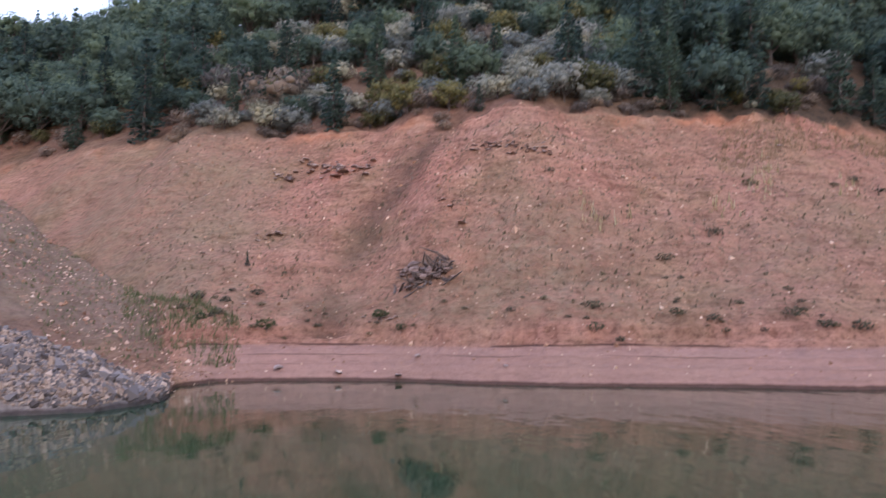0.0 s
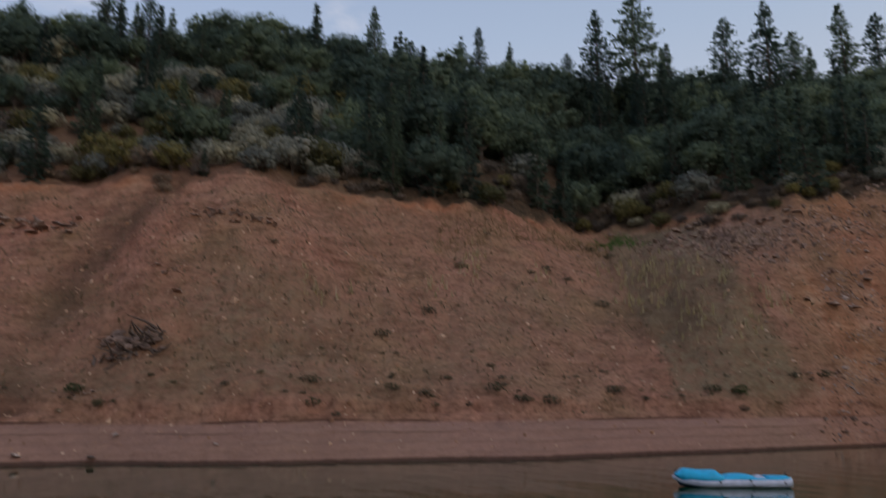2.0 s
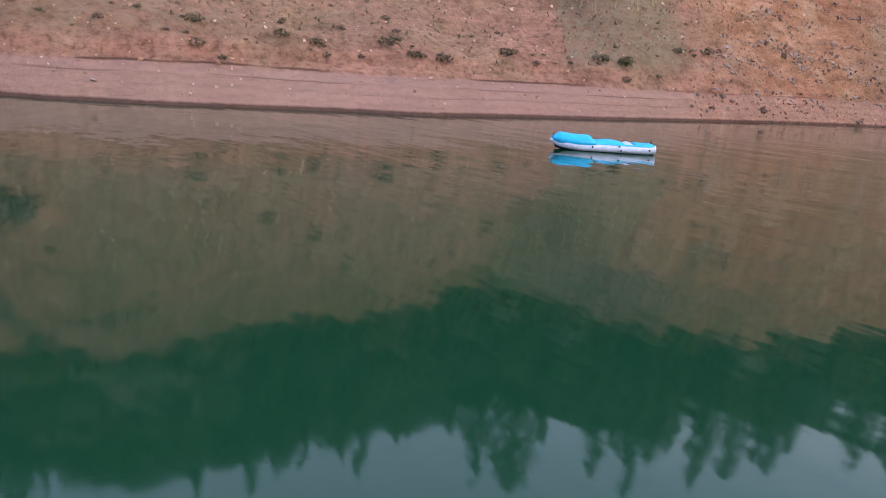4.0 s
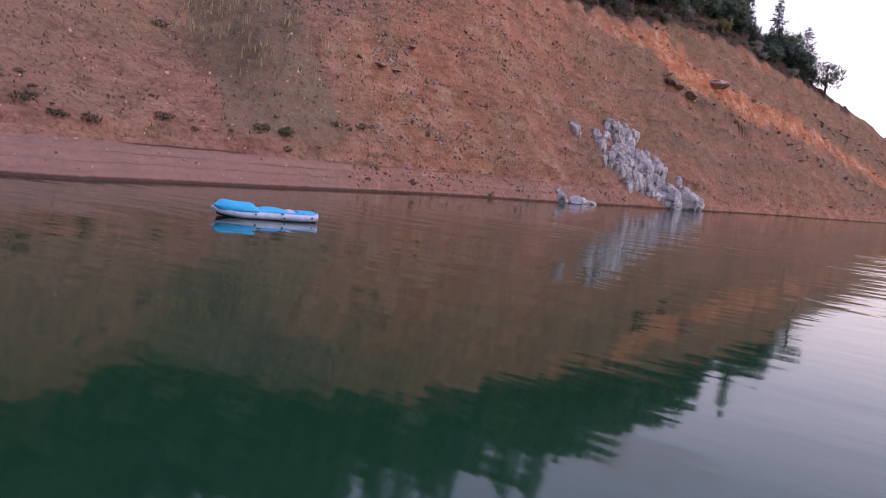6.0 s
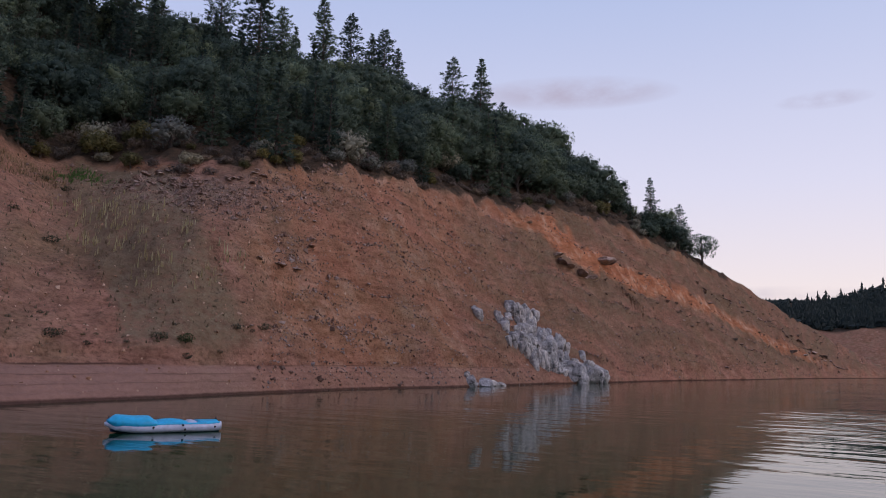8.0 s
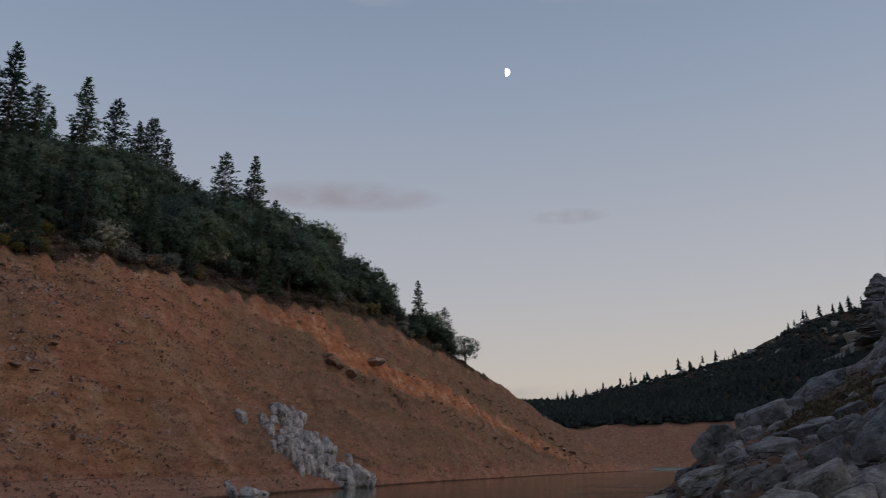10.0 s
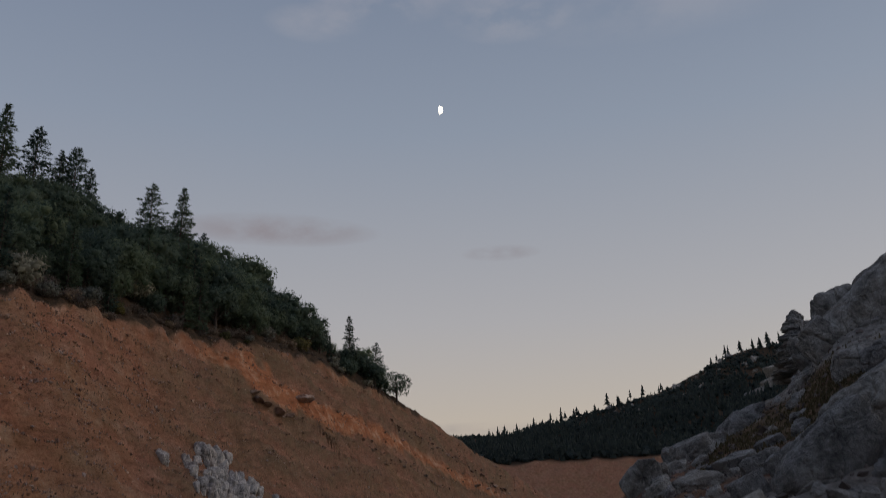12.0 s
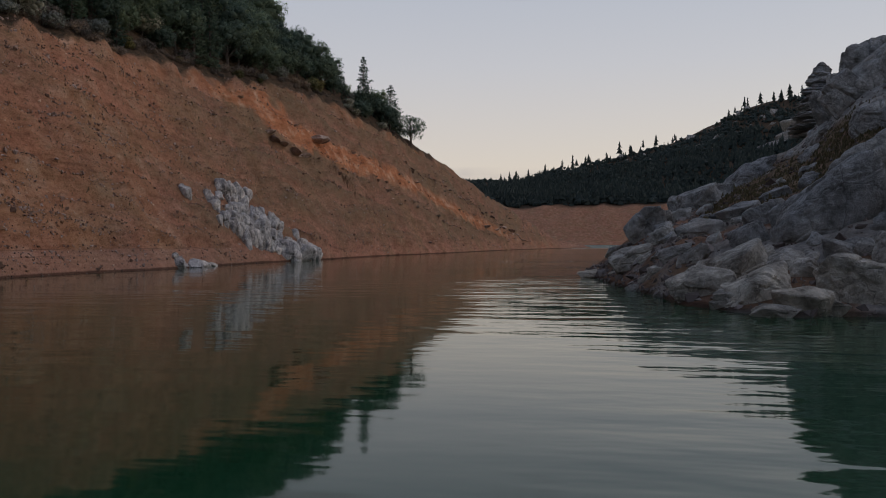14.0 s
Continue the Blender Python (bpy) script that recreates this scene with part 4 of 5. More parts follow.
def scatter_wood():
    """Oaks, firs and bushes over the wooded part of the hill."""
    cells = {}
    placed, tries = 0, 0
    while tries < 9000 and placed < 880:
        tries += 1
        az = rng.uniform(-37, 77)
        e, top = wood_top(az)
        v = rng.random() ** 0.75
        r = e + 1.5 + (top - e + 3) * v
        p = Vector((r * math.sin(radians(az)), r * math.cos(radians(az))))
        open_slope = -17 < az < 13 and v < 0.62
        gap = 1.4 if open_slope else (1.75 if v < 0.25 else 2.25)
        key = (int(p.x // 4), int(p.y // 4))
        near = [q for i in (-1, 0, 1) for j in (-1, 0, 1) for q in cells.get((key[0] + i, key[1] + j), ())]
        if any((p - q).length < gap for q in near):
            continue
        cells.setdefault(key, []).append(p)
        placed += 1
        turn, grow, pick = rng.uniform(0, 360), rng.uniform(0.62, 1.38), rng.random()
        small = 0.75 if az < 50 else 0.85 if az < 60 else (0.95 if az < 67.5 else 0.8 if az < 72 else 0.64)
        if open_slope:
            if pick < 0.50:
                stand(SHRUBS[rng.integers(4)], az, r, turn, grow * 0.74)
            elif pick < 0.62:
                stand(BRUSH[rng.integers(3)], az, r, turn, grow * 0.85)
            elif pick < 0.76:
                stand(YELLOWS[rng.integers(2)], az, r, turn, grow)
            elif pick < 0.92:
                stand(OAKS[rng.integers(4)], az, r, turn, grow * 0.5)
            else:
                stand(FIRS[rng.integers(3)], az, r, turn, grow * 0.6)
        elif v < 0.12 and pick < 0.6:
            stand((BRUSH * 2 + YELLOWS + SHRUBS[:1])[rng.integers(9)], az, r, turn, grow * (0.9 if az < 72 else 0.6))
        elif pick < (0.72 if az < 64 else 0.93):
            stand((FAR_OAKS if v > 0.4 else OAKS)[rng.integers(4)], az, r, turn, grow * small * (0.75 if v < 0.15 else 1.0))
        elif pick < 0.95:
            stand(FIRS[rng.integers(3)], az, r, turn, grow * small)
        else:
            stand(SHRUBS[rng.integers(4)], az, r, turn, grow * (1.0 if az < 72 else 0.6))


scatter_wood()
for k in range(190):
    az = rng.uniform(13, 75) if k < 150 else rng.uniform(-30, 13)
    r = wood_top(az)[0] + rng.uniform(0.2, 4.5)
    pick = (BRUSH * 3 + YELLOWS + SHRUBS[:1])[rng.integers(12)]
    stand(pick, az, r, rng.uniform(0, 360), rng.uniform(0.3, 0.72))

# ---------------------------------------------------------------- weeds, bushes and stones on the bare slope
for k, (az, el, deg) in enumerate(((-12.8, -0.2, 1.5), (-4.6, 1.0, 1.2), (-17.4, 0.9, 0.9), (-3.1, 0.0, 0.9), (41.3, 0.7, 1.2))):
    r = spot(az, el)
    stand(GREENS[k % 3], az, r, 55 * k, r * math.tan(radians(deg)) / 1.3, -0.03)
stand(FIRS[1], -14.3, spot(-14.3, 4.8), 20, 0.1, 0)
for k, (az, el) in enumerate((
    (27.2, 9.7), (30.0, 9.1), (19.6, 6.9), (32.4, 7.1), (16.1, 5.2), (8.0, 11.8), (21.9, 10.2), (39.7, 1.0), (44.8, 1.8), (46.7, 1.8), (11.0, 1.8), (19.3, 0.9), (16.8, 1.3),
    (26.4, 0.3), (24.5, 1.1), (11.2, 0.0), (32.9, 0.9), (28.3, 0.2), (41.4, -0.3), (31.6, 11.2), (28.4, 9.9), (33.0, 10.6),
)):
    stand(TUFTS[k % 3], az, spot(az, el), 61 * k, rng.uniform(0.7, 1.15), 0)
for k in range(64):
    az, el = rng.uniform(-14, 48), abs(rng.normal(0, 2.2)) + rng.uniform(-0.6, 0.3)
    stand(TUFTS[k % 3], az, spot(az, el), rng.uniform(0, 360), rng.uniform(0.2, 0.55), 0)
weed_rng = np.random.default_rng(31)
for k in range(120):
    az, u = weed_rng.uniform(46, 86), weed_rng.uniform(0.1, 0.96)
    r = float(hill_shore(az) + u * (hill_edge_r(az) - hill_shore(az)))
    stand(TUFTS[k % 3], az, r, weed_rng.uniform(0, 360), weed_rng.uniform(0.14, 0.36) * r / 60, 0)
for k in range(12):
    az = rng.uniform(-19, -13)
    stand(TUFTS[k % 3], az, spot(az, rng.uniform(0.2, 3.0)), rng.uniform(0, 360), rng.uniform(0.4, 0.9), 0)
for k in range(18):
    f = rng.random()
    az = 64 + 21 * f + rng.normal(0, 0.5)
    el = 10.2 - 9.6 * f + rng.choice((-0.9, 0.8)) + rng.normal(0, 0.25)
    stand(BRUSH[k % 3], az, spot(az, el), rng.uniform(0, 360), rng.uniform(0.18, 0.42))
for proto in PROTOS:
    for ob in (*proto.children_recursive, proto):
        bpy.data.objects.remove(ob)


# ---------------------------------------------------------------- rocks
def rock_mesh(name, seed, mat, detail=3, cuts=9, stretch=(1, 1, 1), rough=0.16):
    """A broken boulder about one metre across: a ball cut by planes, then worn."""
    r = np.random.default_rng(seed)
    bm = bmesh.new()
    bmesh.ops.create_icosphere(bm, subdivisions=detail, radius=0.62)
    planes = [(Vector(n / np.linalg.norm(n)), r.uniform(0.30, 0.5)) for n in r.normal(size=(cuts, 3))]
    off = Vector(r.uniform(-50, 50, 3))
    for v in bm.verts:
        p = v.co.copy()
        for n, d in planes:
            over = p.dot(n) - d
            if over > 0:
                p -= n * over * 0.97
        p += p.normalized() * (noise.fractal(p * 2.2 + off, 1.0, 2.0, 4) * rough + noise.fractal(p * 7 + off, 0.9, 2.1, 3) * rough * 0.25)
        crack = abs(noise.noise(p * 1.7 + off * 2))
        if crack < 0.05:
            p *= 1 - 0.09 * (1 - crack / 0.05)
        v.co = Vector((p.x * stretch[0], p.y * stretch[1], p.z * stretch[2]))
    me = bpy.data.meshes.new(name)
    bm.to_mesh(me)
    bm.free()
    me.materials.append(mat)
    return me


def rock(name, me, az, r, z, size, turn, label="", parent=None, tip=(0, 0)):
    ob = new(name, me)
    ob.matrix_world = Matrix.Translation((r * math.sin(radians(az)), r * math.cos(radians(az)), z)) @ pose(0, 0, 0, tip[0], tip[1], turn) @ Matrix.Diagonal((*size, 1))
    if parent:
        ob.parent = parent
    else:
        tagged(ob, label, "rock", group="%ss" % name.replace("_", " "))
    return ob


def block_mesh(name, seed, mat, detail, rough, edge=18.0, joint=2.2, bedding=0.3, step=0.13):
    """A rock about one metre across, split by joints into faces that stand proud or back, with worn edges."""
    g = np.random.default_rng(seed)
    bm = bmesh.new()
    bmesh.ops.create_icosphere(bm, subdivisions=detail, radius=1.0)
    d = np.array([v.co for v in bm.verts])
    d /= np.linalg.norm(d, axis=1, keepdims=True)
    box = np.concatenate([np.eye(3), -np.eye(3)]) + g.normal(0, 0.22, (6, 3))
    chips = g.normal(size=(9, 3))
    n = np.concatenate([box, chips])
    n /= np.linalg.norm(n, axis=1, keepdims=True)
    far_off = np.concatenate([g.uniform(0.40, 0.52, 6), g.uniform(0.42, 0.58, 9)])
    reach = np.sum(np.maximum(d @ n.T / far_off, 1e-3) ** edge, 1) ** (-1 / edge)
    off = Vector(g.uniform(-50, 50, 3))
    for v, dd, rr in zip(bm.verts, d, reach):
        p = Vector(dd * rr)
        bent = p * joint + off + 0.22 * noise.noise_vector(p * 3.0 + off)
        bent.z *= 1 + bedding
        far, spots = noise.voronoi(bent)
        proud = step * (noise.cell(spots[0] * 7.3) - 0.5)
        split = max(0.0, 1 - (far[1] - far[0]) / 0.06)
        grain = noise.fractal(p * 2.4 + off, 1.0, 2.0, 4) + 0.4 * noise.fractal(p * 9 + off, 0.8, 2.1, 3)
        v.co = p * (1 + rough * grain + proud - 0.055 * split)
    me = bpy.data.meshes.new(name)
    bm.to_mesh(me)
    bm.free()
    me.materials.append(mat)
    return me


# grey limestone outcrop running down to the water
LIME = [block_mesh("rock", 200 + k, LIMESTONE, 4, 0.06, 9.0, 1.25, 0.0) for k in range(7)]
outcrop = tagged(new("rock_outcrop"), "pale grey limestone outcrop of rounded pinnacles on the clay slope", "rock outcrop")
outcrop.location = at(68, spot(68, 1.5))
bpy.context.view_layer.update()
lime_rng = np.random.default_rng(12)
for k in range(96):
    # the wedge widens downhill: f runs along its upper edge, side across to its lower one
    f = ((k + lime_rng.random()) / 96) ** 0.8
    side = lime_rng.random() ** 0.9
    upper = np.interp(f, [0, 0.2, 0.45, 0.7, 1.0], [64.3, 65.6, 67.5, 69.4, 71.4]), np.interp(f, [0, 0.2, 0.45, 0.7, 1.0], [4.1, 3.8, 2.4, 0.8, -0.8])
    lower = np.interp(f, [0, 0.2, 0.45, 0.7, 1.0], [63.5, 63.7, 65.2, 66.6, 70.3]), np.interp(f, [0, 0.2, 0.45, 0.7, 1.0], [3.4, 2.1, 0.8, -0.3, -1.1])
    az, el = float(upper[0] * (1 - side) + lower[0] * side), float(upper[1] * (1 - side) + lower[1] * side)
    r = spot(az, el)
    wide = lime_rng.uniform(0.4, 0.85) + (1.85 * f * (1 - 0.3 * side)) * lime_rng.random() ** 1.3
    w = r * math.tan(radians(wide))
    p = at(az, r)
    ob = rock("rock", LIME[lime_rng.integers(7)], az, r + 0.1 * w, p.z + (0.10 - 0.25 * max(0.0, f - 0.6) / 0.4) * w, (w * 0.95, w * 0.9, w * lime_rng.uniform(1.1, 1.6) * np.interp(f, [0.75, 1.0], [1.0, 0.55])), lime_rng.uniform(0, 360), parent=outcrop, tip=(lime_rng.uniform(-12, 12), lime_rng.uniform(-12, 12)))
    ob.matrix_parent_inverse = outcrop.matrix_world.inverted()
for k, (az, el, deg, tall) in enumerate(((62.1, 3.6, 1.0, 1.3), (62.4, 3.2, 0.6, 1.0), (61.6, -1.25, 1.3, 0.8), (62.6, -1.3, 1.6, 0.8), (63.3, -1.5, 1.2, 0.7), (63.9, -1.6, 0.9, 0.5), (62.0, -1.7, 0.8, 0.5), (73.8, -1.25, 1.2, 0.4), (72.6, -1.3, 0.6, 0.5), (61.4, -0.9, 0.8, 0.8))):
    r = spot(az, el)
    w = r * math.tan(radians(deg))
    rock("limestone_boulder", LIME[k % 7], az, r, at(az, r).z - 0.22 * w, (w, w, w * tall), 47 * k, "pale grey limestone boulder at the foot of the slope")

# rocky bank: weathered blocks parted by joints
SMALL_BLOCKS = [block_mesh("block", 320 + k, CLIFF, 3, 0.10) for k in range(8)]
BLOCKS = [block_mesh("block", 300 + k, CLIFF, 5, 0.055, 22.0, 1.15) for k in range(10)]
SLABS = [block_mesh("slab", 360 + k, CLIFF, 4, 0.07, 14.0, 2.0, 1.5) for k in range(5)]
MASSES = [block_mesh("block", 340 + k, CLIFF, 6, 0.06, 7.0, 1.9, 0.2, 0.06) for k in range(4)]


def bank_block(shapes, k, az, el, wide, high, lean, deep=0.8, r=None, label="weathered grey rock block on the steep bank"):
    """Set a block by bearing, height, width and height in degrees, and the lean of its beds."""
    r = r or spot(az, el, 18)
    w, h = r * math.tan(radians(wide)), r * math.tan(radians(high))
    rr = r - 0.2 * w
    block = rock("rock_block", shapes[k % len(shapes)], az, rr, 0, (1, 1, 1), 0, label)
    place = Matrix.Translation((rr * math.sin(radians(az)), rr * math.cos(radians(az)), EYE + rr * math.tan(radians(el))))
    block.matrix_world = place @ pose(0, 0, 0, 0, 0, -az) @ pose(0, 0, 0, 10, -lean, 0) @ Matrix.Diagonal((w * 1.2, w * deep, h * 1.22, 1)) @ pose(0, 0, 0, 0, 0, 90 * k)


SHORE_BLOCKS = (
    (94.7, -1.2, 3.2, 1.6, 15), (93.5, -0.9, 1.4, 1.2, 20), (91.7, -2.4, 1.7, 0.5, 0), (98.6, -1.3, 1.4, 2.4, -40), (101.7, -1.8, 4.6, 2.8, 25), (99.5, -3.3, 3.9, 2.7, 8),
    (102.8, -3.5, 4.1, 2.7, 12), (104.8, -1.8, 3.1, 1.9, 10), (105.7, -4.1, 3.3, 1.8, 5), (108.8, -2.9, 4.3, 3.5, -5), (110.9, -1.3, 2.4, 3.4, 0), (105.7, -2.1, 1.6, 1.7, 10),
    (104.0, -4.9, 2.3, 1.0, 0), (109.4, -0.6, 1.4, 1.3, 5), (101.0, -4.1, 2.4, 1.6, 5), (97.3, -0.8, 2.1, 1.0, 15), (107.8, -0.5, 1.8, 1.3, 0), (107.1, -4.4, 2.2, 1.3, 0), (113.0, -3.0, 5.0, 4.0, 0),
)
UPPER_BLOCKS = (
    (95.8, 1.0, 3.0, 2.6, -15), (99.1, 2.6, 3.4, 2.5, 20), (99.3, 0.6, 2.8, 1.8, 10), (96.5, 0.3, 1.7, 1.6, 15), (102.3, 4.4, 3.4, 1.4, 28), (101.7, 1.9, 2.6, 1.3, 22), (103.2, 1.3, 2.1, 2.3, 35),
    (102.2, 0.1, 2.4, 1.9, 35), (110.6, 1.1, 1.6, 1.4, 0), (100.5, 3.3, 1.4, 1.4, 20), (106.1, 4.0, 1.6, 1.0, 25), (103.8, 3.0, 1.9, 1.1, 25), (97.7, 1.7, 1.4, 1.2, 15), (100.4, 1.6, 1.2, 0.9, 25),
)
for k, row in enumerate(SHORE_BLOCKS):
    bank_block(BLOCKS, k, *row)
for k, row in enumerate(UPPER_BLOCKS):
    bank_block(BLOCKS, k + 3, *row)
for k, row in enumerate(((107.2, 1.6, 6.4, 4.2, 26), (109.6, 3.6, 6.6, 4.8, 30), (105.2, 1.2, 2.6, 3.2, 30), (111.6, 4.8, 5.2, 4.2, 30), (112.8, 1.6, 4.0, 5.0, 10))):
    bank_block(MASSES, k, *row, deep=0.6, label="massive rounded grey rock slab leaning on the bank")
for k in range(150):
    az = rng.uniform(92.5, 112.5)
    q0, q1 = float(rock_shore(az)), float(rock_r(az))
    r = q0 + (q1 - q0) * (rng.random() ** 1.3 * 0.98)
    p = at(az, r)
    bare = land(np.array([p.x]), np.array([p.y]))[1][0, 3]
    if p.z < -0.2 or (bare < 0.35 and rng.random() < 0.75):
        continue
    w = rng.uniform(0.25, 0.8) * (1.0 if r < 40 else 1.4) * np.interp(az, [91.5, 95, 97], [0.5, 0.7, 1.0])
    lean = rng.normal(22, 14)
    block = rock("rock_block", SMALL_BLOCKS[rng.integers(8)], az, r, 0, (1, 1, 1), 0, "small broken grey block on the steep bank")
    block.matrix_world = Matrix.Translation(p) @ pose(0, 0, 0, 0, 0, -az + rng.normal(0, 20)) @ pose(0, 0, 0, 14, -lean, 0) @ Matrix.Diagonal((w * rng.uniform(1.1, 1.7), w, w * rng.uniform(0.6, 1.0), 1)) @ pose(0, 0, 0, 0, 0, 90 * k)
# the domed cliff above, and its tapering pillar of thin beds
for k, (az, el, wide, high, lean, back) in enumerate((
    (111.8, 9.6, 7.4, 6.7, 12, 22), (109.4, 10.2, 3.0, 4.6, 26, 24), (108.4, 9.0, 2.2, 3.6, 24, 26), (107.4, 8.4, 2.0, 3.0, 40, 30), (107.75, 10.1, 1.2, 2.0, 0, 14), (109.6, 7.6, 2.8, 2.2, 24, 36),
    (106.7, 7.0, 1.6, 1.1, 30, 20), (112.4, 7.6, 3.4, 3.0, 14, 38), (105.5, 7.6, 2.0, 1.3, 15, 12), (104.6, 7.0, 1.4, 0.8, 25, 8), (103.4, 6.2, 1.6, 0.9, 25, 6), (115.0, 10.0, 6.0, 5.6, 5, 20),
)):
    bank_block(MASSES if wide > 2.5 else BLOCKS, k, az, el, wide, high, lean, 0.9, max(spot(az, el, 18), float(rock_r(az)) - back), "dark grey cliff block against the sky")
pillar = tagged(new("rock_pillar"), "tapering pillar of thin grey rock beds on the cliff edge", "rock pillar")
pillar.location = at(106.5, 69)
bpy.context.view_layer.update()
for k in range(15):
    f = k / 14
    el = 7.2 + 4.3 * f
    w = 69 * math.tan(radians(np.interp(f, [0, 0.2, 0.45, 0.7, 0.9, 1.0], [3.4, 2.9, 2.4, 1.75, 1.25, 0.8]))) * rng.uniform(0.92, 1.08)
    ob = rock("slab", SLABS[k % 5], 106.35 + 0.42 * f + rng.uniform(-0.07, 0.07), 69, EYE + 69 * math.tan(radians(el)), (w, w * 0.9, rng.uniform(0.55, 0.8)), 90 * k + rng.uniform(-25, 25), parent=pillar, tip=(rng.uniform(-4, 4), rng.uniform(-6, 3)))
    ob.matrix_parent_inverse = pillar.matrix_world.inverted()

# shale ledges and single stones on the clay
HEAP_ROCKS = [rock_mesh("dark_rock", 420 + k, DARK_SHALE, 2, 9, (1.2, 1.0, 0.7), 0.14) for k in range(4)]
SHALES = [rock_mesh("shale", 400 + k, SHALE, 2, 8, (1.3, 1.0, 0.55), 0.14) for k in range(4)]
for k, (az, el, deg) in enumerate((
    (-8.0, 12.0, 1.6), (-11.6, 11.3, 1.0), (-9.6, 12.4, 1.2), (-6.8, 12.1, 1.1), (-9.0, 11.8, 0.9), (-12.7, 7.0, 0.8), (-12.1, 7.2, 0.6), (2.9, 13.7, 0.7), (4.0, 13.8, 0.9), (5.2, 13.9, 0.7), (6.3, 13.7, 0.9),
    (7.6, 13.4, 0.8), (1.1, 9.5, 0.7), (1.4, 8.1, 0.6), (36.5, 11.4, 0.7), (40.5, 12.0, 1.0), (42.6, 10.8, 0.8), (45.9, 12.8, 0.8), (38.5, 12.3, 1.1), (39.4, 12.6, 0.8), (44.1, 12.4, 0.9), (41.6, 11.6, 0.8),
    (46.1, 7.0, 0.5), (47.6, 6.6, 0.6), (48.8, 6.3, 0.6), (49.7, 8.1, 0.5), (-11.8, -2.4, 0.6), (-4.3, 0.9, 0.7), (-7.6, -2.8, 0.5), (-3.3, -3.2, 0.5), (-1.8, -1.6, 0.4), (4.6, -2.4, 0.3),
)):
    r = spot(az, el)
    w = r * math.tan(radians(deg))
    for j in range(11 if deg >= 0.7 else 1):
        a2, e2 = (az, el) if deg < 0.7 else (az + rng.normal(0, 0.75), el + rng.normal(0, 0.22))
        r2, w2 = spot(a2, e2), w * (1.0 if deg < 0.7 else rng.uniform(0.15, 0.5))
        rock("shale_rock", SHALES[(k + j) % 4], a2, r2, at(a2, r2).z + 0.05 * w2, (w2 * 1.6, w2, w2 * 0.55), 90 - az + rng.normal(0, 20), "thin broken shale slab lying on the clay", tip=(rng.uniform(0, 18), rng.uniform(-8, 8)))


for k, (az, el, deg) in enumerate(((68.3, 7.1, 1.0), (68.9, 6.8, 0.8), (69.7, 6.5, 1.1), (71.3, 7.3, 1.4), (71.8, 7.1, 0.9), (67.9, 7.6, 0.8), (83.8, 1.0, 0.5), (84.6, 0.8, 0.4), (70.5, 6.2, 0.8))):
    r = spot(az, el)
    w = r * math.tan(radians(deg))
    rock("grey_rock", (SHALES if k % 2 else HEAP_ROCKS)[k % 4], az, r, at(az, r).z, (w * 1.1, w * 0.8, w * 0.6), 90 - az + 15 * k, "low grey-brown rock ledge on the clay slope", tip=(8, 12))
ledge_rng = np.random.default_rng(41)
for k in range(130):
    if k < 70:
        az = ledge_rng.uniform(77.5, 87.3)
        u = np.interp(az, [77.7, 81.1, 84.1, 85.8, 87.1], [0.79, 0.75, 0.61, 0.47, 0.22]) + ledge_rng.normal(0, 0.025)
    else:
        az = ledge_rng.uniform(69.5, 81.5)
        u = np.interp(az, [70.2, 73, 75.6, 77.2, 79.6, 81.5], [0.59, 0.55, 0.54, 0.48, 0.46, 0.32]) + ledge_rng.normal(0, 0.02)
    r = float(hill_shore(az) + u * (hill_edge_r(az) - hill_shore(az)))
    w = r * math.tan(radians(ledge_rng.uniform(0.08, 0.28)))
    rock("ledge_rock", (HEAP_ROCKS + SHALES)[k % 6], az, r, at(az, r).z + 0.02 * w, (w * 1.4, w, w * 0.7), 90 - az + ledge_rng.normal(0, 25), "dark broken rock in a ledge across the clay", tip=(ledge_rng.uniform(-5, 20), ledge_rng.uniform(-10, 25)))
for k in range(52):
    az = rng.uniform(43, 80) if k < 34 else rng.uniform(-20, 30)
    u = rng.uniform(0.1, 0.97)
    r = float(hill_shore(az) + u * (hill_edge_r(az) - hill_shore(az)))
    w = r * math.tan(radians(rng.uniform(0.1, 0.3)))
    rock("shale_rock", SHALES[k % 4], az, r, at(az, r).z + 0.02 * w, (w * 1.6, w, w * 0.8), 90 - az + rng.normal(0, 25), "broken brown shale rock lying on the clay", tip=(rng.uniform(-10, 20), rng.uniform(-8, 8)))


